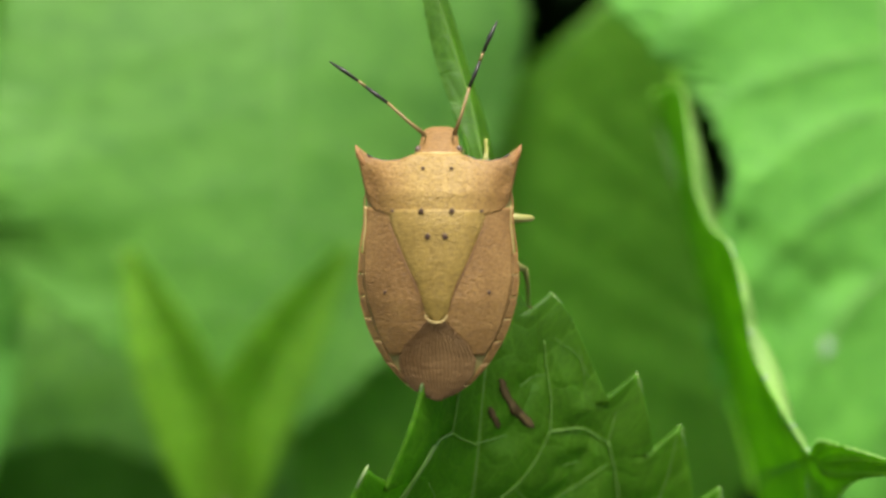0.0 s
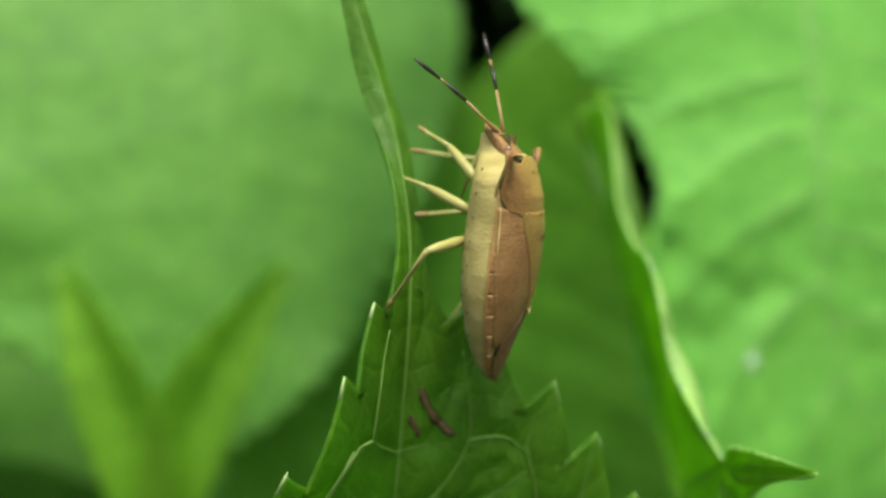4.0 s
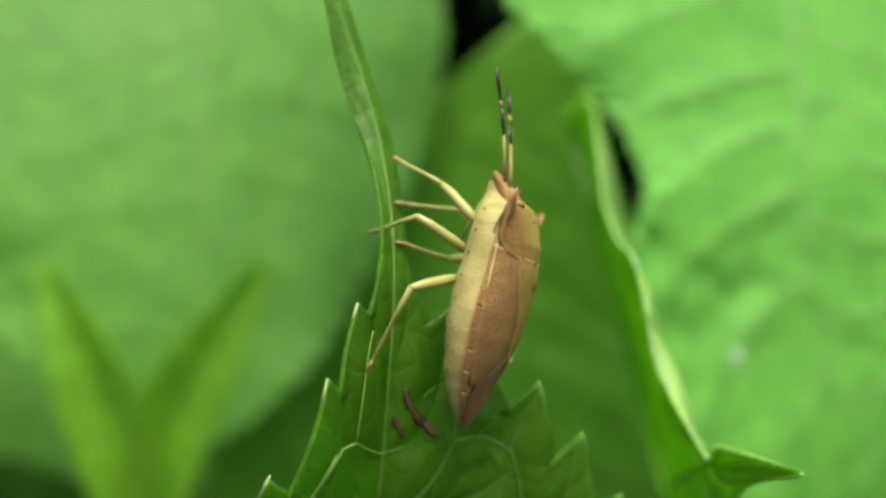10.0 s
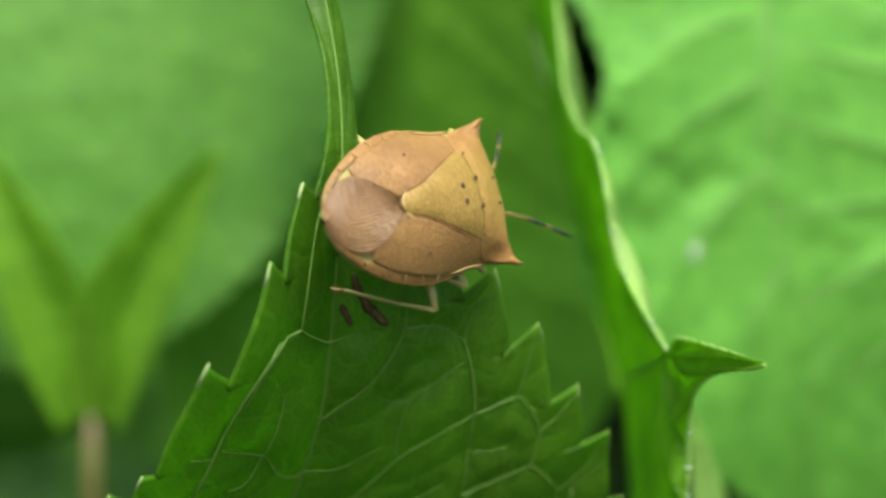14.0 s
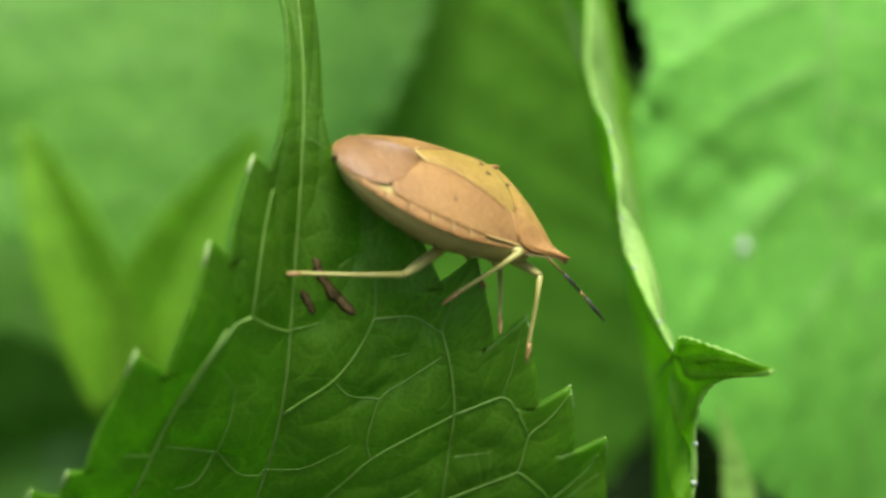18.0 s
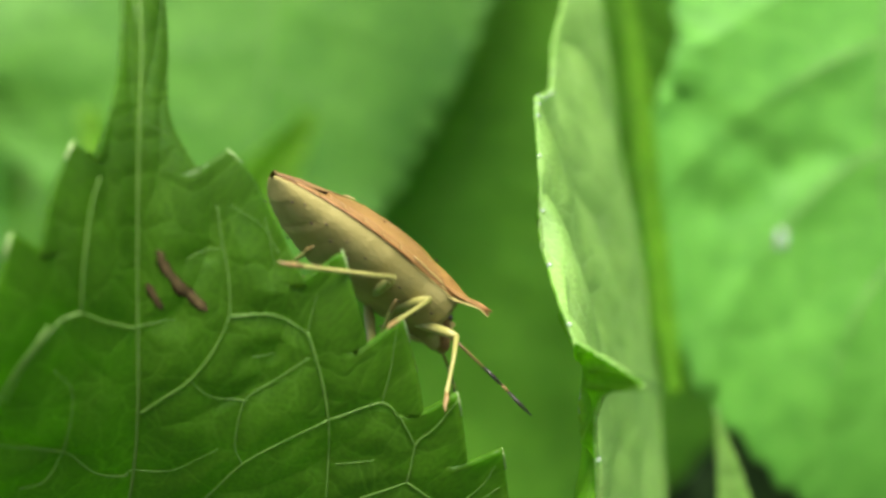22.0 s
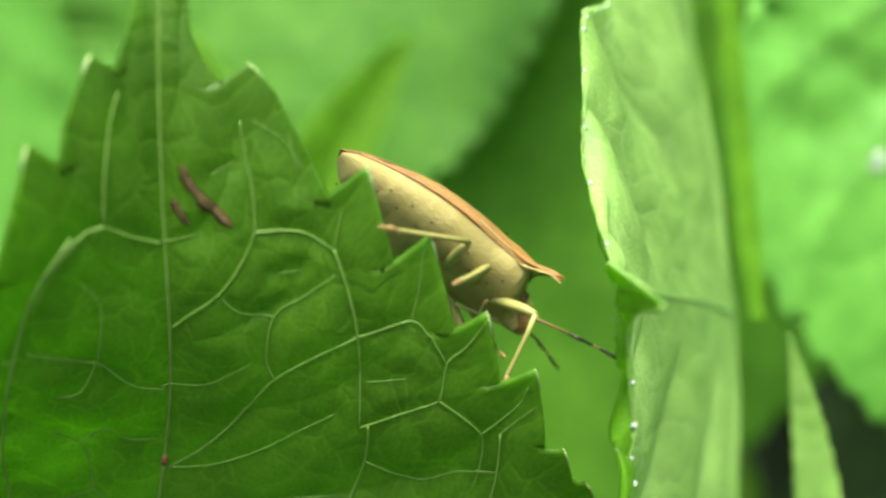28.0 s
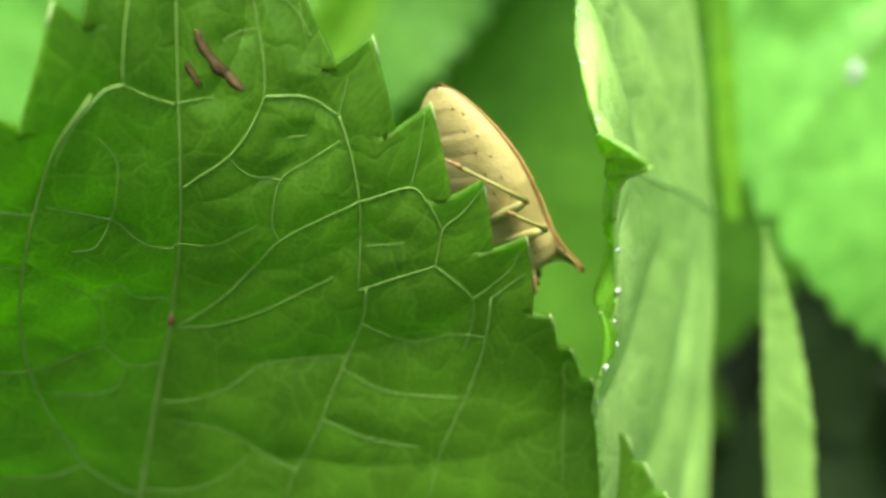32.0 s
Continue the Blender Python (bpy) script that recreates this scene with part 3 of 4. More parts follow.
def patch(name, a, b, bend, width, material, lift, label, seed):
    """A long flat mark that lies on the blade, with an uneven outline."""
    (u0, s0), (u1, s1) = leaf_uv(*a), leaf_uv(*b)
    g = np.random.RandomState(seed)
    n, m = 40, 5
    f = np.linspace(0, 1, n)
    u, s = u0 + (u1 - u0) * f, s0 + (s1 - s0) * f + bend * np.sin(np.pi * f)
    c = near.at(u, s, lift)
    t = unit(np.gradient(c, axis=0))
    nn = unit(np.cross(near.at(u, s + 0.03) - near.at(u, s - 0.03), near.at(u + 0.004, s) - near.at(u - 0.004, s)))
    side = np.cross(t, nn)
    w = [width * np.sqrt(np.clip(1 - (2 * f - 1) ** 4, 0.02, 1)) * (0.55 + 0.7 * np.interp(f, np.linspace(0, 1, 13), g.rand(13))) for k in range(2)]
    q = np.linspace(-1, 1, m)
    v = c[:, None] + side[:, None] * (np.where(q[None] < 0, w[0][:, None], w[1][:, None]) * q[None])[..., None]
    v = v.reshape(-1, 3) * 0.001 + np.array([0, 0, LIFT * 0.001])
    faces = [(i * m + j, i * m + j + 1, (i + 1) * m + j + 1, (i + 1) * m + j) for i in range(n - 1) for j in range(m - 1)]
    me = bpy.data.meshes.new(name)
    me.from_pydata(v.tolist(), [], faces)
    ob = from_mesh(name, me, material, near_leaf, label)
    ob.matrix_parent_inverse = near_inv
    so = ob.modifiers.new("thickness", 'SOLIDIFY')
    so.thickness = 0.00002
    so.offset = 0.0


def scar(a, b, bend, width, seed):
    patch("scar_rim", a, b, bend, width * 1.55, SCAR_RIM, 0.12, "dry yellow-brown rim", seed)
    patch("feeding_scar", a, b, bend, width, SCAR, 0.13, "dark brown chewed groove", seed)


scar((-2.3, -0.2, -8.3), (-0.5, 0.6, -11.3), -0.03, 0.2, 1)
scar((-2.8, -0.6, -10.0), (-2.3, -0.3, -11.3), 0.0, 0.14, 2)
u_dot = 0.4
on_leaf("rib_spot", (u_dot - 0.004, u_dot, u_dot + 0.004), (0, 0, 0), (0.13, 0.22, 0.13), GROOVE, "rusty brown dot", 0.1)


def vein(*way, radius=0.1):
    """A raised vein on the near leaf through (u, s) stations."""
    w = spline(way, 26)
    wide = radius * (0.85 if w[:, 1].mean() < -0.02 else 0.62)
    ob = from_mesh("side_vein", tube_mesh("side_vein", near.at(w[:, 0], w[:, 1], np.where(w[:, 1] < -0.02, 0.34, 0.2)), (wide, wide * 0.85, wide * 0.6), 6), VEIN, near_leaf)
    ob.matrix_parent_inverse = near_inv


for way in NEAR_VEINS:
    vein(*way[1:], radius=way[0])

# pale hard points on the teeth
for side, notches in ((-1.0, LEFT_NOTCHES), (1.0, RIGHT_NOTCHES)):
    for cut in notches:
        if cut > 0.38:
            on_leaf("tooth_tip", (cut - 0.009, cut - 0.004, cut - 0.0006), (side, side, side), (0.07, 0.085, 0.035), TOOTH, "pale tooth tip", 0.0, 6)

# ---- the leaf beside the bug: it stands on edge, its hooked tip points at the eye; pale underside, darker upper face ----
hooked = Blade(((20.4, 45.0, -23.5), (20.0, 42.0, -22.8), (19, 34, -20.5), (17.4, 20, -17.2), (16.6, 11, -15), (16.4, 8.2, -14.2), (16.9, 4.6, -13.9), (19.4, -1.5, -13)),
               ((-0.26, 0.0, 1), (-0.26, 0.0, 1), (-0.22, 0.0, 1), (-0.2, 0.0, 1), (-0.2, 0.0, 1)) + ((-0.25, -0.1, 1), (-0.3, -0.3, 1), (-0.3, -0.3, 1)),
               (34, 38, 36, 25, 14, 8.5, 1.7, 0), (36, 38, 34, 18.5, 13.8, 1.2, 1.4, 0), fold=(-9, (0, 0, 1.3, -5.2, -6.4, -15, 0, 0)),
               teeth=(62, 0.35, 0.0), veins=(7, 0.3), quilt=0.8, ripple=(0.15, 2.0), n=220, seed=11)
grow("hooked_leaf", hooked, GREEN_PALE, "leaf on edge, pale underside, toothed margin, hooked tip", 260, 60, 0.25, 0.26, side_veins=True, other=GREEN_MID)

edge = Blade(((14.6, 60, 16), (17.2, 58.5, 3), (19.0, 57, -9), (20.6, 55.5, -18), (22, 54, -26)), ((0.9, 0.4, 0),) * 5, (0.7, 0.9, 1, 1, 0.6), (0.5, 0.8, 1, 1, 0.6), fold=(10, 10),
             teeth=(34, 0.5, 0.4), quilt=0.2, n=120, seed=21)
grow("narrow_leaf", edge, GREEN_MID, "narrow dark leaf with a toothed edge behind a pale one", 110, 8, 0.25, 0.12, side_veins=False)

strip = Blade(((24.5, 37.5, -23), (26.3, 38, -30), (28, 38.5, -40), (30, 39, -55)),
              ((0.8, 0.3, 0.1),) * 4, (0.05, 1.1, 1.6, 1.2), (0.05, 1.1, 1.9, 1.4), fold=(30, -30), teeth=(14, 0.4, -0.6), quilt=0.1, n=80, seed=15)
grow("folded_leaf", strip, GREEN_PALE, "narrow folded pale leaf edge", 60, 8, 0.25, 0.15, side_veins=False)

# ---- the big bright leaves to both sides ----
right_leaf = Blade(((40, 100, 85), (40, 84, 50), (40, 76, 27), (40, 72.5, 15), (40, 70, 6), (40.5, 69, -8), (46, 70, -21.5), (58, 76, -34), (82, 86, -48)),
                   ((0.88, 0.45, 0), (0.88, 0.45, 0), (0.88, 0.45, 0), (0.88, 0.45, 0), (0.88, 0.45, 0), (0.88, 0.45, 0.1), (0.84, 0.45, 0.28), (0.55, 0.25, 0.8), (0.5, 0.2, 0.8)),
                   (45, 64, 43, 28.2, 20.6, 25, 20.8, 14, 0), (44, 66, 66, 62, 60, 54, 44, 30, 0), fold=(4, -6), curl=(0.0, -0.2),
                   teeth=(48, 1.1, 0.9), veins=(11, 0.16), quilt=0.5, ripple=(0.9, 2.2), n=240, seed=17)
right_leaf.crease(((0.566, -0.88), (0.578, -0.73), (0.589, -0.58), (0.599, -0.46), (0.604, -0.35), (0.595, -0.23)), 0.55, 1.9)
right_leaf.crease(((0.61, -0.79), (0.619, -0.7), (0.621, -0.61), (0.617, -0.51), (0.609, -0.43)), 0.5, 1.8)
right_leaf.crease(((0.594, -0.17), (0.607, 0.0), (0.631, 0.06), (0.655, 0.11), (0.688, 0.18)), -0.35, 2.2)
grow("broad_leaf", right_leaf, GREEN_RIGHT, "broad bright green leaf with a toothed edge", 220, 60, 0.3, 0.6, stalk=((60, 130, 110), (150, 200, 90), (190, 215, -250), (190, 220, -600)))

shade_leaf = Blade(((20, 130, 42), (2, 130, 23.5), (-5.6, 130, 4), (-11, 130, -14), (-16, 130, -40), (-18, 130, -75)),
                   ((1, 0.02, 0.3),) * 6, (0.3, 3, 16, 22, 22, 6), (6, 28, 40, 50, 52, 30), fold=(-10, 2), curl=(0.1, 0.1),
                   teeth=(30, 0.6, 0.8), veins=(9, 0.15), quilt=0.35, ripple=(0.5, 2.0), n=160, seed=29)
grow("broad_leaf", shade_leaf, GREEN_BACK, "shaded green leaf hanging far behind the bug", 120, 30, 0.25, 0.3, side_veins=False)

left_leaf = Blade(((-40, 155, 105), (-40, 138, 60), (-39, 128, 28), (-38, 122, 2), (-40, 118, -18), (-46, 115, -36)),
                  ((1, 0.05, 0), (1, 0.05, 0), (1, 0.05, 0), (1, 0.05, 0), (1, 0.05, 0.1), (1, 0.05, 0.2)),
                  (40, 42, 43, 44, 36, 0), (32, 33, 38, 29, 17, 0), fold=(-6, -4), curl=(-0.15, -0.1),
                  teeth=(30, 1.6, 0.9), veins=(10, 0.16), quilt=0.15, ripple=(1.3, 2.0), n=200, seed=19)
grow("broad_leaf", left_leaf, GREEN_LEFT, "broad bright green leaf, softly wrinkled", 150, 50, 0.3, 0.5, stalk=((-41, 180, 120), (-44, 225, 60), (-45, 235, -250), (-45, 235, -600)))

side_leaf = Blade(((-118, 136, 60), (-114, 135, 30), (-112, 134, 0), (-110, 133, -25), (-106, 132, -48), (-98, 132, -66)), ((1, 0.05, 0),) * 6,
                  (20, 26, 28, 26, 18, 0), (18, 25, 27, 25, 17, 0), fold=(-5, -5), curl=(-0.1, -0.1),
                  teeth=(26, 1.5, 0.9), veins=(9, 0.16), quilt=0.5, ripple=(1.5, 2.0), n=140, seed=31)
grow("broad_leaf", side_leaf, GREEN_RIGHT, "bright green leaf, smooth, far from the bug", 100, 30, 0.3, 0.5, stalk=((-120, 150, 75), (-124, 205, 40), (-124, 215, -250), (-124, 215, -600)))

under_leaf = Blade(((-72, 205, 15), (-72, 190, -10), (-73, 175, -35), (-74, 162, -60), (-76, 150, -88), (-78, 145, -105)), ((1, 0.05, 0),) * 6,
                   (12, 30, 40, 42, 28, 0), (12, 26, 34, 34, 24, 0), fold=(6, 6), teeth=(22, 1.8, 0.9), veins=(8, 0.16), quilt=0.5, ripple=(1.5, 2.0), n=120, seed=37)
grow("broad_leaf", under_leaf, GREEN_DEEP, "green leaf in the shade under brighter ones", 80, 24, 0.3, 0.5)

back_leaf = Blade(((-120, 150, -62), (-95, 150, -58), (-72, 150, -52), (-52, 150, -50)), ((0, -0.7, 0.7),) * 4, (8, 20, 17, 0), (8, 20, 17, 0), fold=(10, 10),
                  teeth=(16, 1.5, 0.9), veins=(8, 0.2), quilt=0.5, ripple=(1, 2), n=100, seed=23)
grow("broad_leaf", back_leaf, GREEN_LEFT, "bright green leaf low behind the shoot", 80, 24, 0.3, 0.5)


# ---- the young shoot with two upright leaves ----
def shoot():
    thing = empty("young_shoot", mm(-43.5, 105, -60), "bright young shoot with two upright narrow leaves", "shoot")
    inv = Matrix.Translation(-mm(-43.5, 105, -60))
    for axis, seed in ((((-44, 105, -41), (-46.5, 104, -29), (-51.5, 103, -16), (-57, 103, -3.5)), 2),
                       (((-42.5, 105, -41), (-40, 104.5, -29), (-33.5, 104, -16), (-25.5, 104, -3.5)), 4)):
        b = Blade(axis, ((1, 0, 0.3),) * 4, (4.2, 6.6, 5.2, 1.2), (4.2, 6.6, 5.2, 1.2), fold=(25, 25), quilt=0.2, n=80, seed=seed)
        ob = from_mesh("young_leaf", b.mesh("young_leaf", 50, 10), GREEN_YOUNG, thing)
        ob.matrix_parent_inverse = inv
        so = ob.modifiers.new("thickness", 'SOLIDIFY')
        so.thickness = 0.0003
        rib = from_mesh("midrib", tube_mesh("midrib", b.at(np.linspace(0, 0.97, 24), 0.0), (0.7, 0.4, 0.1)), VEIN_DIM, ob)
        rib.matrix_parent_inverse = inv
    st = from_mesh("stem", tube_mesh("stem", ((-43.5, 105, -600), (-44, 107, -300), (-43.8, 106, -90), (-43.4, 105.4, -50), (-43.3, 105.4, -40)), (1.6, 1.6, 1.5, 1.2), 9), STEM_RED, thing, "reddish stem")
    st.matrix_parent_inverse = inv
    return thing


shoot()


# ---- a dew drop on the broad leaf ----
def dew_drop(x, y, z, r):
    uu, ss = np.meshgrid(np.linspace(0.2, 0.9, 200), np.linspace(-1, 0, 100), indexing="ij")
    q = right_leaf.at(uu, ss, 0.2)
    i = np.unravel_index(np.argmin(((q - np.array([x, y, z])) ** 2).sum(-1)), uu.shape)
    bm = bmesh.new()
    bmesh.ops.create_icosphere(bm, subdivisions=3, radius=r)
    for v in bm.verts:
        v.co = Vector((v.co.x, v.co.y * 0.45, v.co.z * 1.1 + 0.15 * v.co.x)) * 0.001
    ob = part("dew_drop", bm, DEW)
    ob.location = mm(*q[i])
    return tagged(ob, "whitish dew drop on the broad leaf", "dew drop")


dew_drop(30.7, 64.3, -13.3, 1.15)


def margin_drop(u, side, r):
    """A bead of water that a leaf has pressed out at a tooth of its margin."""
    bm = bmesh.new()
    bmesh.ops.create_icosphere(bm, subdivisions=2, radius=r * 0.001)
    ob = part("water_bead", bm, DEW)
    ob.location = mm(*hooked.at(u, side * 0.995, 0.1))
    return tagged(ob, "tiny clear water bead on a leaf tooth", "water bead", "beads on the leaf margin")


for k, u in enumerate((0.42, 0.455, 0.475, 0.5, 0.525, 0.55, 0.57, 0.6, 0.63, 0.66, 0.7, 0.74)):
    margin_drop(u, 1, 0.13 + 0.05 * (k * 7 % 4) / 3)
for k, u in enumerate((0.6, 0.65, 0.69, 0.72, 0.75, 0.79)):
    margin_drop(u, -1, 0.14 + 0.05 * (k * 5 % 3) / 2)


# ---- the shield bug, in its own millimetres: x to its right, y to its head, z to its back ----
SIZE = 0.905       # the bug's own millimetres to true ones


def curve_at(y, keys):
    ys = [k[0] for k in keys]
    vs = [k[1] for k in keys]
    o = np.argsort(ys)
    return np.interp(y, np.array(ys)[o], np.array(vs)[o])


HALF = ((6.9, 0.85), (6.2, 1.4), (5.6, 2.2), (5.0, 3.0), (4.3, 3.75), (3.4, 3.95), (2.0, 3.98), (0.9, 4.15), (-0.9, 4.28), (-2.2, 4.12), (-3.4, 3.78),
        (-4.4, 3.35), (-5.4, 2.75), (-6.2, 2.1), (-6.8, 1.45), (-7.2, 0.75), (-7.35, 0.15))
TOP = ((6.9, -1.1), (6.2, 0.3), (5.0, 1.0), (3.6, 1.62), (2.0, 1.82), (0.0, 1.8), (-2.0, 1.66), (-3.5, 1.32), (-5.0, 0.85), (-6.3, 0.5), (-7.35, 0.1))
DEEP = ((6.9, 2.1), (6.2, 2.1), (5.0, 2.1), (3.0, 2.2), (0.5, 2.25), (-2.0, 2.1), (-4.5, 1.6), (-6.3, 0.9), (-7.35, 0.1))


def back(x, y):
    w = np.maximum(curve_at(y, HALF), 0.05)
    f = np.clip(np.abs(x) / w, 0, 1.15)
    return curve_at(y, TOP) * np.maximum(1 - f ** 2.3, -0.2)


def sheet(name, grid, material, parent, label="", skirt=0.0):
    """A mesh from a grid of points in mm, with its rim turned down by skirt."""
    n, m, _ = grid.shape
    v = (grid.reshape(-1, 3) * 0.001 * SIZE).tolist()
    f = [(i * m + j, i * m + j + 1, (i + 1) * m + j + 1, (i + 1) * m + j) for i in range(n - 1) for j in range(m - 1)]
    if skirt:
        rim = [j for j in range(m)] + [i * m + m - 1 for i in range(1, n)] + [(n - 1) * m + j for j in range(m - 2, -1, -1)] + [i * m for i in range(n - 2, 0, -1)]
        first = len(v)
        for k in rim:
            x, y, z = v[k]
            v.append((x * 0.985, y, z - skirt * 0.001 * SIZE))
        c = len(rim)
        f += [(rim[k], first + k, first + (k + 1) % c, rim[(k + 1) % c]) for k in range(c)]
    me = bpy.data.meshes.new(name)
    me.from_pydata(v, [], f)
    me.update()
    return from_mesh(name, me, material, parent, label)


def plate(name, y0, y1, lo, hi, lift, material, parent, label="", n=30, m=25, skirt=0.15, dome=0.0):
    """A piece of the back between two edges x = lo(y) and x = hi(y), lifted off it."""
    y = np.linspace(y0, y1, n)[:, None] * np.ones((1, m))
    f = np.linspace(0, 1, m)[None]
    a, b = lo(y[:, :1]), hi(y[:, :1])
    x = a + (b - a) * f
    e = np.minimum(np.minimum(f, 1 - f) * 6, 1) ** 0.5
    z = back(x, y) + lift + dome * e
    return sheet(name, np.stack([x, y, z], -1), material, parent, label, skirt)


def ball(name, at, size, material, parent, label=""):
    bm = bmesh.new()
    bmesh.ops.create_icosphere(bm, subdivisions=2, radius=1.0)
    for v in bm.verts:
        v.co = Vector((at[0] + v.co.x * size[0], at[1] + v.co.y * size[1], at[2] + v.co.z * size[2])) * 0.001 * SIZE
    return part(name, bm, material, parent, label)


def tube(name, points, radii, material, parent, label="", sides=9):
    return from_mesh(name, tube_mesh(name, points, radii, sides, (0, 0, 0), SIZE), material, parent, label)


LEGS = {}
ANTENNAE = {}


def shield_bug():
    bug = empty("shield_bug", (0, 0, 0), "tan shield bug with pointed shoulders and yellow-green underside", "insect")
    # trunk: the pale underside
    n, m = 130, 48
    y = np.linspace(6.88, -7.33, n)[:, None] * np.ones((1, m))
    a = np.linspace(0, 2 * np.pi, m)[None] * np.ones((n, 1))
    w = curve_at(y, HALF) * 0.985 * curve_at(y, ((4.8, 1.0), (5.4, 0.8), (5.8, 0.6), (6.2, 0.62), (6.9, 0.85)))
    x = w * np.sin(a)
    up = np.cos(a)
    fore = smooth(3.6, 4.6, y)
    lid = (back(x, y) * 0.9 - 0.12) * (1 - fore) + (curve_at(y, TOP) * (1 - (np.abs(x) / 5.2) ** 2) - 0.25) * fore
    lid = lid - 0.5 * smooth(5.0, 5.7, y)
    z = np.where(up > 0.02, lid, -curve_at(y, DEEP) * np.abs(up) ** 0.75 - 0.12)
    z = z - np.where(up < -0.1, 0.07 * np.abs(np.sin((y + 0.9) * np.pi / 1.3)) ** 0.5 * smooth(1.6, 0.6, y) * smooth(-7.0, -6.0, y) * np.abs(up), 0)
    sheet("abdomen", np.stack([x, y, z], -1), BELLY, bug, "pale yellow-green underside")
    # shield of the fore-body
    def pw(v):
        return curve_at(v, ((5.85, 1.55), (5.5, 2.1), (5.1, 2.9), (4.7, 3.7), (4.3, 4.05), (3.6, 4.08), (3.0, 4.0), (2.5, 3.85)))
    n, m = 24, 61
    x = np.linspace(-4.45, 4.45, m)[None] * np.ones((n, 1))
    front = curve_at(np.abs(x), ((0, 5.78), (0.9, 5.8), (1.3, 5.75), (2.0, 5.45), (2.8, 5.38), (3.4, 5.5), (3.9, 5.8), (4.2, 6.05), (4.45, 6.22)))
    rear = curve_at(np.abs(x), ((0, 2.45), (2.6, 2.5), (3.4, 2.75), (3.85, 3.3), (4.05, 4.2), (4.2, 5.0), (4.36, 5.7), (4.45, 6.14)))
    f = np.linspace(0, 1, n)[:, None] * np.ones((1, m))
    y = front + (rear - front) * f
    z = curve_at(y, TOP) * (1 - (np.abs(x) / 5.2) ** 2) + 0.10 + 0.18 * smooth(3.2, 4.45, np.abs(x)) - 0.2 * smooth(0.75, 1.0, f) * smooth(2.2, 3.2, np.abs(x)) - 0.2 * smooth(2.6, 3.8, np.abs(x)) * smooth(4.6, 2.6, y) - 0.5 * smooth(2.8, 4.1, np.abs(x)) * smooth(5.5, 4.0, y)
    b = smooth(0.25, 1.0, f) * smooth(3.9, 3.3, np.abs(x))
    z = z * (1 - b) + (back(x, y) + 0.04) * b
    shield = sheet("pronotum", np.stack([x, y, z], -1), SHIELD, bug, "ochre-brown punctured shield with pointed shoulders", 0.05)
    deep = 1.75 * np.clip(1 - (np.abs(x) / 4.35) ** 2, 0, 1) * smooth(0.0, 0.45, f) + 0.06
    sheet("breast", np.stack([x, y, z - deep], -1), BELLY, bug, "pale underside of the shoulders")
    so = shield.modifiers.new("thickness", 'SOLIDIFY')
    so.thickness = 0.00004
    so.offset = 1.0
    for s in (-1, 1):
        tube("shoulder_spine", ((s * 3.75, 5.05, 0.36), (s * 4.05, 5.35, 0.4), (s * 4.28, 5.75, 0.46), (s * 4.42, 6.24, 0.54)), (0.14, 0.2, 0.14, 0.04), ORANGE, bug, "orange-brown pointed spine tip", 10)
        tube("margin", [(s * v, float(curve_at(v, ((1.3, 5.75), (2.0, 5.45), (2.8, 5.38), (3.4, 5.5), (3.9, 5.8)))), 0.3 + 0.04 * v) for v in np.linspace(1.4, 3.8, 14)], (0.06, 0.06), BLACK, bug, "dark beaded front edge", 6)
    # triangular plate
    def sw(v):
        return curve_at(v, ((2.6, 2.75), (1.5, 2.3), (0.0, 1.65), (-1.2, 1.05), (-2.0, 0.78), (-2.7, 0.62), (-3.1, 0.3), (-3.2, 0.05)))
    y = np.linspace(2.75, -3.2, 40)[:, None] * np.ones((1, 25))
    f = np.linspace(-1, 1, 25)[None] * np.ones((40, 1))
    x = sw(y) * f
    z = back(x, y) + 0.02 + 0.19 * (1 - f ** 2) ** 0.8 * curve_at(y, ((2.75, 0.35), (1.5, 0.8), (-1, 1.0), (-3.2, 0.9)))
    sheet("scutellum", np.stack([x, y, z], -1), OLIVE, bug, "olive-yellow triangular plate", 0.03)
    for s in (-1, 1):
        tube("groove", [(s * (sw(v) + 0.03), v, float(back(np.array(sw(v)), np.array(v))) + 0.02) for v in np.linspace(1.9, -2.6, 16)], (0.02, 0.04, 0.05, 0.03), GROOVE, bug, "brown groove beside the plate", 6)
    tube("scutellum_tip", [(0.62 * math.sin(t), -2.62 - 0.56 * math.cos(t), float(back(np.array(0.4), np.array(-2.9))) + 0.2) for t in np.linspace(-1.3, 1.3, 14)],
         (0.03, 0.06, 0.03), CREAM, bug, "cream tip", 6)
    # leathery fore-wings and the dark membrane
    def cw(v):
        return curve_at(v, HALF) * curve_at(v, ((3.0, 0.99), (1.0, 0.97), (-1.5, 0.94), (-4.0, 0.90), (-5.0, 0.84)))
    for s in (-1, 1):
        def inner(v):
            return s * np.maximum(sw(v) * 0.9, curve_at(v, ((3, 2.0), (-2.9, 0.35), (-3.3, 0.55), (-4.0, 1.15), (-4.6, 1.75), (-5.0, 2.05))))
        def outer(v):
            return s * cw(v)
        plate("forewing", 2.9, -5.0, inner, outer, 0.03, TAN, bug, "tan leathery wing cover", 44, 15, 0.12)
        tube("wing_edge", [(s * cw(v), v, float(back(np.array(cw(v)), np.array(v))) + 0.1) for v in np.linspace(3.0, 0.4, 12)], (0.04, 0.06, 0.03), CREAM, bug, "pale yellow wing edge", 6)
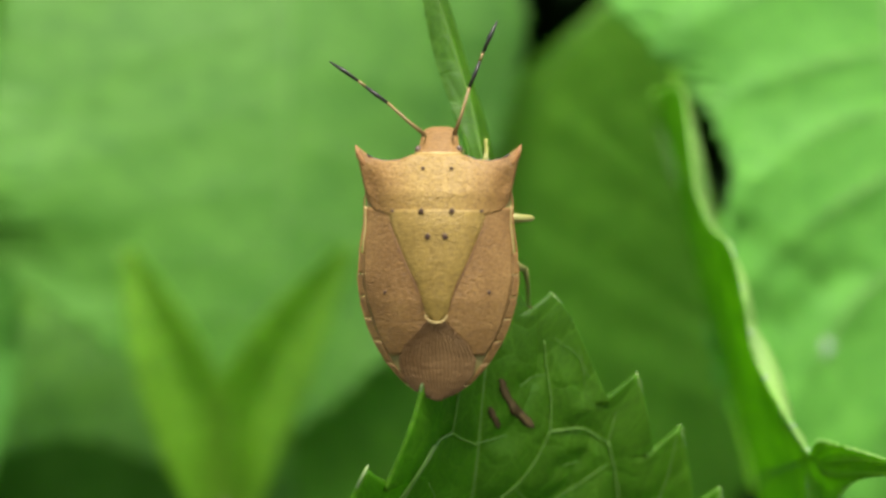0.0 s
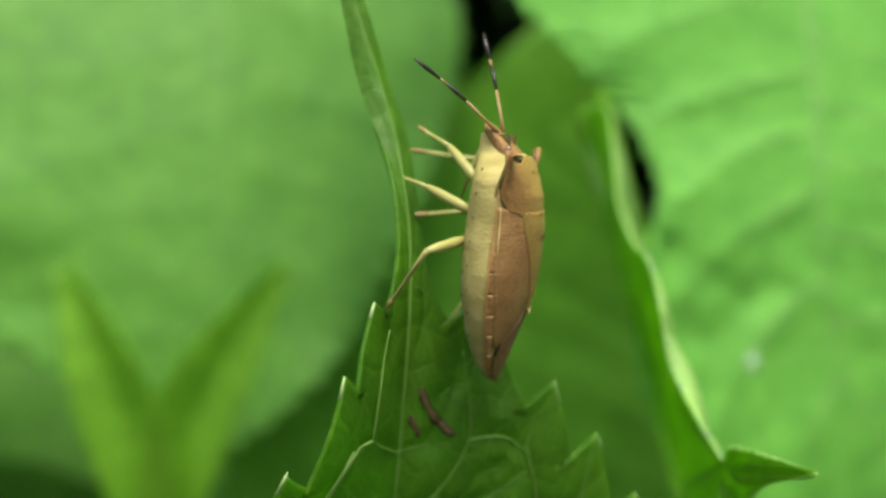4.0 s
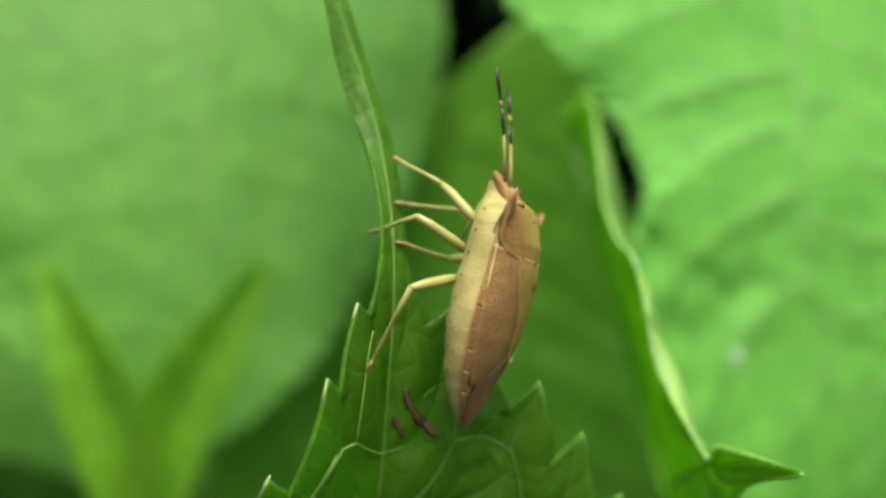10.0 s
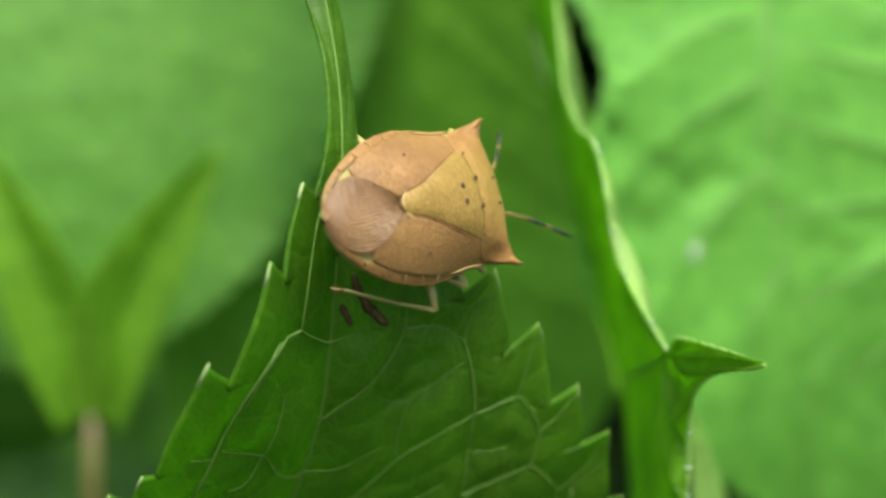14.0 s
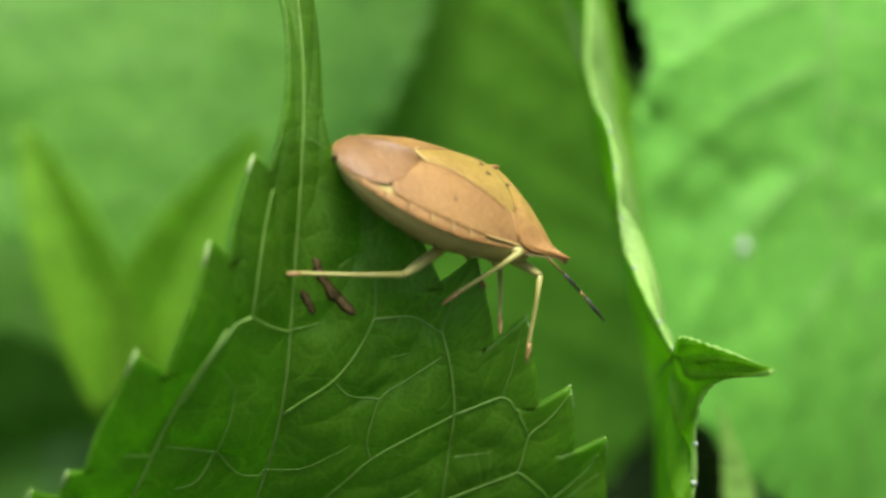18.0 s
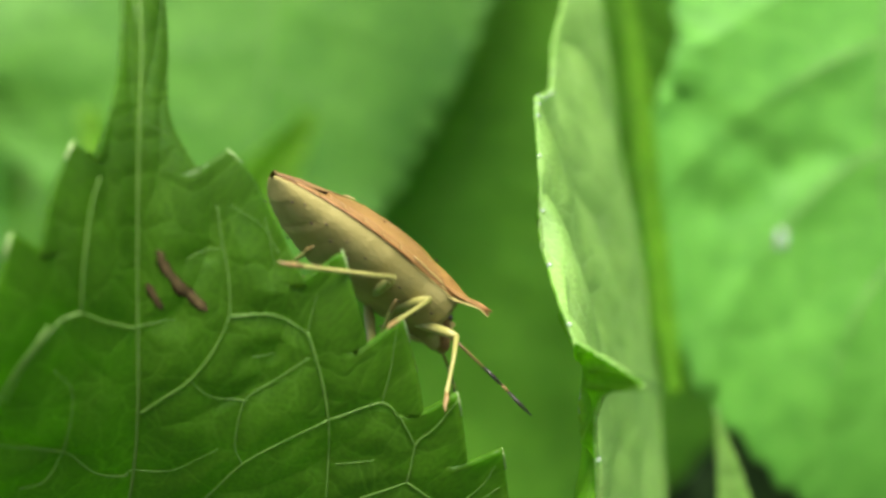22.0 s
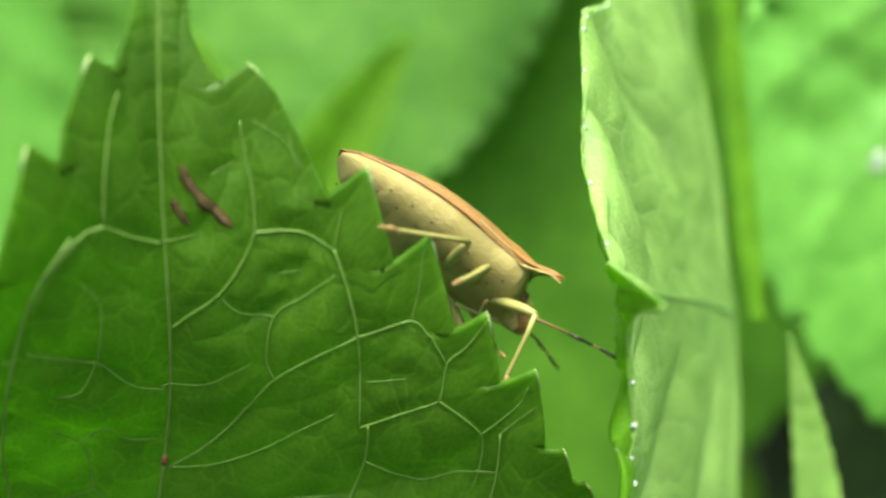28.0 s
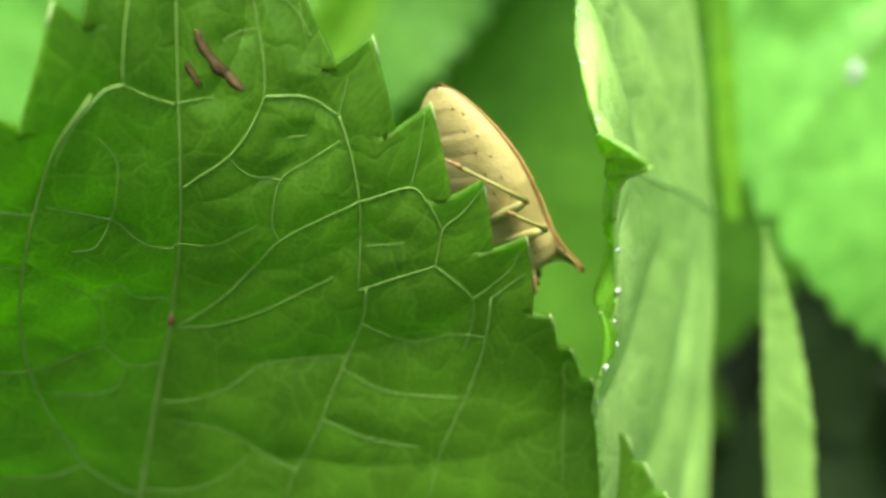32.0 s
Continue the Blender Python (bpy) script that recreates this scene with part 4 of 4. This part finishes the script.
        for k in range(6):
            v0 = 0.5 - k * 1.2
            v1 = max(v0 - 1.12, -6.9)
            plate("connexivum", v0, v1, lambda v: s * curve_at(v, HALF) * 0.89, lambda v: s * curve_at(v, HALF) * 1.008, 0.005, TAN, bug, "", 8, 7, 0.12)
            tube("band", [(s * curve_at(v1 - 0.04, HALF) * q, v1 - 0.04, float(back(np.array(curve_at(v1, HALF) * q), np.array(v1))) + 0.06) for q in (0.91, 0.95, 1.0, 1.015)], (0.015, 0.026), CREAM, bug, "pale segment seam", 5)
        tube("rim", [(s * curve_at(v, HALF) * 1.01, v, -0.08) for v in np.linspace(4.2, -7.2, 40)], (0.04, 0.06, 0.06, 0.055, 0.03), ORANGE, bug, "orange body rim", 6)
    def mw(v):
        return curve_at(v, ((-2.9, 0.3), (-3.6, 1.0), (-4.4, 1.75), (-5.2, 2.1), (-6.0, 1.95), (-6.8, 1.4), (-7.2, 0.8), (-7.45, 0.15)))
    y = np.linspace(-2.9, -7.45, 30)[:, None] * np.ones((1, 91))
    f = np.linspace(-1, 1, 91)[None]
    x = mw(y) * f
    z = back(x, np.maximum(y, -7.3)) + 0.045 + 0.03 * np.sin(f * 62 + y)
    sheet("wing_membrane", np.stack([x, y, z], -1), MEMBRANE, bug, "dark brown shiny wing membrane", 0.02)
    # head
    yy = np.linspace(7.45, 5.7, 18)[:, None] * np.ones((1, 24))
    aa = np.linspace(0, 2 * np.pi, 24)[None] * np.ones((18, 1))
    hw = curve_at(yy, ((7.45, 0.45), (7.3, 0.85), (7.0, 1.0), (6.4, 1.08), (5.7, 1.3)))
    hz = curve_at(yy, ((7.45, 0.12), (7.1, 0.32), (6.4, 0.5), (5.7, 0.62)))
    mid_z = curve_at(yy, ((7.5, -1.9), (7.0, -1.4), (6.5, -0.9), (5.7, -0.1)))
    head = sheet("head", np.stack([hw * np.sin(aa), yy, mid_z + hz * np.cos(aa) * np.where(np.cos(aa) < 0, 1.8, 1.0)], -1), TAN, bug, "tan blunt head")
    tube("collar", [(q, 5.78 + 0.12 * abs(q) ** 2 * 0.3, 0.45 - 0.22 * q * q) for q in np.linspace(-1.25, 1.25, 12)], (0.06, 0.1, 0.06), CREAM, bug, "cream collar line", 6)
    for s in (-1, 1):
        ball("eye", (s * 1.1, 6.05, -0.32), (0.2, 0.26, 0.22), EYE, head, "dark glossy eye")
    tube("beak", ((0, 7.2, -1.5), (0, 6.2, -2.0), (0, 4.6, -2.6), (0, 3.0, -3.0)), (0.2, 0.2, 0.14, 0.06), LEG, bug, "folded beak")
    # dark dots
    for x, y, r in ((0.75, 4.95, 0.13), (0.8, 2.68, 0.19), (2.35, 2.68, 0.12)):
        for s in (-1, 1):
            ball("dot", (s * x, y, float(back(np.array(x), np.array(y))) + (0.2 if x < 2 else 0.24)), (r * 0.8, r * 0.8, 0.03), DOT, bug)
    for x, y, r in ((0.45, 1.35, 0.21), (2.75, -1.6, 0.13)):
        for s in (-1, 1):
            ball("dot", (s * x, y, float(back(np.array(x), np.array(y))) + (0.2 if x < 1 else 0.05)), (r * 0.8, r * 0.8, 0.03), DOT, bug)
    for s in (-1, 1):
        for k in range(9):
            y = 4.9 - k * 1.33
            w = float(curve_at(y, HALF)) * 0.985
            for q in (0.86, 0.68):
                zz = -float(curve_at(y, DEEP)) * math.sqrt(1 - q * q) ** 0.75 - 0.13
                ball("dot", (s * w * q, y - (0.5 if q < 0.8 else 0), zz), (0.085, 0.11, 0.05), DOT, bug)
    # legs: the coxa is each leg's origin; the thigh points along +x, the knee is its child
    for name, (cx, cy, cz), thigh, shin, foot in (("LF", (-1.3, 4.1, -1.9), 3.4, 3.7, 1.3), ("RF", (1.3, 4.1, -1.9), 3.4, 3.7, 1.3),
                                                  ("LM", (-1.5, 2.4, -2.05), 3.6, 3.9, 1.3), ("RM", (1.5, 2.4, -2.05), 3.6, 3.9, 1.3),
                                                  ("LH", (-1.6, 0.8, -2.05), 4.2, 5.2, 1.5), ("RH", (1.6, 0.8, -2.05), 4.2, 5.2, 1.5)):
        leg = tube("leg", ((0, 0, 0), (thigh * 0.3, 0, 0.04), (thigh * 0.75, 0, 0.05), (thigh, 0, 0)), (0.24, 0.32, 0.28, 0.18), LEG, bug, "yellow-green leg", 10)
        tibia = tube("tibia", ((0, 0, 0), (shin * 0.4, 0, 0.06), (shin * 0.8, 0, 0.02), (shin, 0, 0), (shin + 0.25, 0, 0)), (0.17, 0.12, 0.11, 0.13, 0.10), LEG, leg, "yellowish shin", 9)
        tarsus = tube("tarsus", ((shin + 0.1, 0, 0), (shin + 0.5, 0, 0.07), (shin + 0.9, 0, 0.03), (shin + foot, 0, 0.12)), (0.12, 0.15, 0.11, 0.05), LEG_TIP, leg, "orange-brown foot", 8)
        LEGS[name] = (leg, tibia, tarsus, Vector((cx, cy, cz)), thigh, shin)
    for s, nm in ((-1, "L"), (1, "R")):
        pts = ((0, 0, 0), (0.45, 1.0, 0.05), (1.0, 2.5, 0.1), (1.05, 2.65, 0.1))
        ant = tube("antenna", [(s * a, b, c) for a, b, c in pts[:3]], (0.13, 0.09, 0.08), LEG_TIP, bug, "thin orange feeler with black bands", 7)
        tube("antenna_band", [(s * a, b, c) for a, b, c in ((1.0, 2.5, 0.1), (1.35, 3.2, 0.1), (1.65, 3.85, 0.08))], (0.09, 0.12, 0.08), BLACK, ant, "black band", 7)
        tube("antenna_joint", [(s * a, b, c) for a, b, c in ((1.65, 3.85, 0.08), (1.75, 4.08, 0.07), (1.85, 4.3, 0.06))], (0.08, 0.08, 0.08), LEG_TIP, ant, "", 7)
        tube("antenna_tip", [(s * a, b, c) for a, b, c in ((1.85, 4.3, 0.06), (2.3, 5.2, 0.0), (2.75, 6.0, -0.05))], (0.08, 0.13, 0.05), BLACK, ant, "black tip", 7)
        ANTENNAE[nm] = (ant, Vector((s * 0.8, 6.95, -1.1)))
    return bug


bug = shield_bug()

# seconds, place in mm, turn in degrees
BUG = (
    (0, -5.05, -7.1, -2.1, 89, 0, 1), (1, -3.9, -6.0, -2.2, 103, -1, 9), (1.2, 0.7, -4.7, -2.9, 95, -6, 43), (1.5, 0.5, -4.4, -2.4, 90, -6, 40),
    (2, 1.4, -4.0, -2.2, 91, -5, 58), (2.5, 1.9, -4.3, -1.6, 95, -5, 67), (3, 1.9, -4.2, -1.5, 93, -4, 70),
    (3.5, 2.2, -4.3, -1.1, 95, -6, 76), (4, 2.5, -4.0, -1.2, 97, -5, 77), (4.5, 2.3, -3.8, -1.2, 97, -5, 78),
    (6.5, 2.6, -2.9, -1.7, 98, -8, 76), (7, 2.6, -2.5, -1.9, 99, -8, 74), (8, 2.6, -3.1, -2.1, 100, -7, 80),
    (9, 2.9, -3.5, -3.1, 102, 0, 79), (10, 2.8, -2.9, -3.7, 103, 8, 76), (11, 2.7, -2.3, -4.2, 92, 28, 63),
    (11.5, 2.4, -2.7, -4.4, 93, 34, 58), (12, 2.5, -3.2, -5.0, 90, 46, 52), (12.5, 2.1, -3.6, -4.9, 85, 57, 44),
    (13, 1.9, -3.4, -5.0, 79, 61, 36), (13.5, 2.0, -3.2, -5.3, 70, 65, 23), (14, 1.5, -2.7, -4.8, 16, 72, -29),
    (14.5, 1.9, -2.7, -4.4, -3, 62, -48), (16.5, 3.0, -0.2, -5.0, -21, 44, -73), (17, 3.4, 0.5, -5.5, -18, 40, -68),
    (17.5, 4.0, 1.0, -5.4, -18, 33, -70), (18, 3.9, 1.2, -5.3, -17, 32, -58), (18.5, 4.1, 3.0, -5.7, -24, 8, -63),
    (19, 4.8, 4.6, -5.45, -28, -4, -59), (19.5, 4.9, 6.0, -6.5, -31, -14, -49), (20, 5.0, 7.0, -7.1, -29, -11, -47),
    (20.5, 5.6, 7.5, -7.6, -31, -13, -49), (21, 5.5, 8.2, -7.7, -29, -11, -45), (21.5, 4.8, 8.6, -8.0, -27, -8, -42),
    (22, 5.2, 8.5, -9.3, -37, -4, -47), (22.5, 5.8, 8.2, -9.6, -36, -8, -42), (23, 5.9, 8.1, -10.1, -37, -10, -46),
    (23.5, 6.2, 7.9, -10.3, -36, -9, -49), (24, 6.6, 7.3, -10.6, -39, -15, -52), (24.5, 6.9, 7.2, -10.9, -40, -20, -53),
    (25, 7.2, 7.2, -11.2, -41, -21, -54), (25.5, 7.1, 7.7, -10.8, -34, -14, -55), (26, 7.0, 8.1, -11.1, -35, -15, -58),
    (26.5, 6.8, 8.6, -11.2, -35, -14, -55), (28.5, 6.6, 11.1, -13.4, -43, -17, -41), (29, 6.9, 11.9, -14.3, -46, -11, -33),
    (29.5, 7.2, 12.3, -15.4, -51, -12, -30), (30, 6.7, 12.6, -15.9, -48, -13, -29), (31, 8.5, 12.3, -15.7, -56, -12, -33),
    (32, 9.4, 11.7, -17.2, -62, -11, -36),
)

# where the feet stand, in mm, time by time
FEET = {
    "LF": ((0, -3.2, 0.6, 4.0), (2.5, -3.0, 1.2, 5.2), (4, -2.9, 1.6, 6.6), (9, -2.7, 1.1, 5.3), (13, -2.9, -1.4, 0.6), (14.5, 4, -1.0, -7), (17, 6.6, 1.5, -11.5),
           (20.5, 7.0, 5.0, -13.1), (24.5, 9.6, 7.0, -16.5), (29.5, 11.2, 9.5, -19.2), (32, 12, 10.5, -21)),
    "RF": ((0, -3.0, 0.9, 4.6), (2.5, -2.5, 0.4, 3.2), (4, -2.4, 0.7, 4.6), (9, -2.3, -0.5, 1.7), (13, -2.6, -1.4, 1.2), (14.5, 4, -1.0, -9), (17, 7.6, 1.2, -12.3),
           (20.5, 9.4, 3.4, -15.4), (22, 10.1, 4.0, -15.7), (26, 11.1, 7.3, -20.0), (28.5, 11.0, 8.8, -20.0), (29.5, 11.4, 9.6, -20), (32, 12.5, 10.5, -22)),
    "LM": ((0, -3.4, -0.2, 1.0), (2.5, -3.8, 0.3, 2.6), (4, -3.7, 0.4, 3.3), (9, -3.9, -1.0, 0.6), (13, -3.2, -1.9, -1.8), (14.5, 2, -1.5, -7), (17, 5.5, 1.0, -9.5),
           (20.5, 6.5, 4.5, -10.6), (24.5, 8.6, 5.5, -12.5), (29.5, 10.4, 8.5, -17.0), (32, 11.5, 9.5, -18.5)),
    "RM": ((0, -2.2, -0.9, 0.0), (2.5, -2.2, -0.6, 0.6), (4, -2.2, -0.7, 1.0), (9, -2.1, -1.3, -0.4), (13, -2.3, -1.6, -1.3), (14.5, 1.0, -0.5, -10.5), (17, 3.4, 0.2, -10.2),
           (20.5, 6.4, 1.4, -10.9), (22, 7.9, 1.6, -11.7), (26, 8.4, 1.5, -11.6), (29.5, 10.7, 3.8, -15.5), (32, 12, 5, -17)),
    "LH": ((0, -3.6, -3.4, -3.4), (2.5, -3.6, -4.0, -3.4), (4, -3.6, -4.2, -3.8), (9, -4.0, -4.8, -6.6), (13, -3.2, -2.4, -8.4), (14.5, -2.5, -1.9, -5), (17, -1.0, -0.5, -5),
           (20.5, 3.0, 3.5, -8.0), (24.5, 4, 4.5, -10), (29.5, 5.5, 6.5, -13), (32, 7, 7.5, -14)),
    "RH": ((0, -0.6, 1.8, -5.0), (2.5, -0.6, 1.8, -5.0), (9, -0.8, 1.8, -5.8), (11.5, -1.2, 1.2, -6.5), (13, -3.0, -1.6, -9.0), (14.5, -3.1, -1.7, -9.2), (18.5, -3.2, -1.8, -9.2), (19.5, 3.3, 0.0, -8.9),
           (20.5, 3.0, 0.0, -8.8), (22, 3.6, 0.2, -9.0), (26, 6.2, 0.8, -10.3), (29.5, 7.4, 1.6, -11.8), (32, 9.4, 3.4, -14.5)),
}


def bug_pose(row):
    p = mm(*row[1:4])
    return pose(p.x, p.y, p.z, *row[4:7])


def bug_at(t):
    ts = [r[0] for r in BUG]
    i = min(max(int(np.searchsorted(ts, t, "right")) - 1, 0), len(ts) - 2)
    f = min(max((t - ts[i]) / (ts[i + 1] - ts[i]), 0), 1)
    a, b = bug_pose(BUG[i]), bug_pose(BUG[i + 1])
    q = a.to_quaternion().slerp(b.to_quaternion(), f)
    return Matrix.LocRotScale(a.translation.lerp(b.translation, f), q, None)


# which way each knee points
KNEES = {"LF": (-0.6, 0.9, -0.1), "LM": (-0.8, 0.4, -0.2), "LH": (-1.0, -0.1, -0.3), "RF": (1, 0.3, 0.35), "RM": (1, 0, 0.35), "RH": (1, 0.15, 0.35)}


def leg_rows(name):
    """Thigh and shin turned so that the foot stands at its place: two straight bones in one plane."""
    leg, tibia, tarsus, hip, thigh, shin = LEGS[name]
    keys = FEET[name]
    thighs, shins = [], []
    total = shin + 0.7
    for t in sorted({r[0] for r in BUG}):
        f = Vector([np.interp(t, [k[0] for k in keys], [k[c] for k in keys]) for c in (1, 2, 3)])
        d = (bug_at(t).inverted() @ mm(*f)) * (1000 / SIZE) - hip
        r = min(max(d.length, abs(thigh - total) + 0.6), thigh + total - 0.15)
        way = d.normalized()
        pole = Vector(KNEES[name])
        pole = (pole - way * pole.dot(way)).normalized()
        c = (thigh ** 2 + r ** 2 - total ** 2) / (2 * thigh * r)
        a = math.acos(min(max(c, -1), 1))
        knee = hip + (way * math.cos(a) + pole * math.sin(a)) * thigh
        foot = hip + way * r
        for lst, frm, to in ((thighs, hip, knee), (shins, knee, foot)):
            x = (to - frm).normalized()
            n = pole.cross(way).normalized()
            z = x.cross(n).normalized()
            y = z.cross(x)
            m = Matrix((x, y, z)).transposed().to_4x4()
            m.translation = frm * 0.001 * SIZE
            lst.append((t, m))
    return thighs, [(t, a.inverted() @ b) for (t, a), (_, b) in zip(thighs, shins)]


# feelers: seconds, turn about x, y, z in degrees
FEELERS = {
    "L": ((0, 0, 0, 28), (1.5, 0, 0, 30), (2.5, -50, 0, 20), (3.2, -45, 0, 20), (4, -46, 0, 10), (7, -20, 0, 6), (9, -10, 0, -5), (12, -30, 0, 0), (14, -20, 0, 10), (16.5, -25, 0, 5), (20.5, -20, 0, -5), (24, -28, 0, -5), (25, 5, 0, -22), (26, 20, 0, -35), (29, 0, 0, 40), (30.5, 0, 0, 75), (32, 0, 0, 75)),
    "R": ((0, 0, 0, 4), (1.5, 0, 0, 4), (2.5, -60, 0, -10), (3.2, -55, 0, -10), (4, -22, 0, 5), (7, -14, 0, 10), (9, -12, 0, 15), (12, -40, 0, 0), (14, 5, 0, 0), (16.5, -22, 0, -5), (20.5, -10, 0, 0), (24, -18, 0, 0), (25, 10, 0, -22), (26, 29, 0, -35), (29, 0, 0, 45), (30.5, 0, 0, 80), (32, 0, 0, 80)),
}


def motions():
    walk(bug, [(r[0], bug_pose(r)) for r in BUG])
    for name, (leg, tibia, tarsus, hip, thigh, shin) in LEGS.items():
        thighs, shins = leg_rows(name)
        walk(leg, thighs)
        walk(tibia, shins)
        walk(tarsus, shins)
    for nm, (ant, base) in ANTENNAE.items():
        walk(ant, [(t, pose(*(base * 0.001 * SIZE), rx, ry, rz)) for t, rx, ry, rz in FEELERS[nm]])


motions()
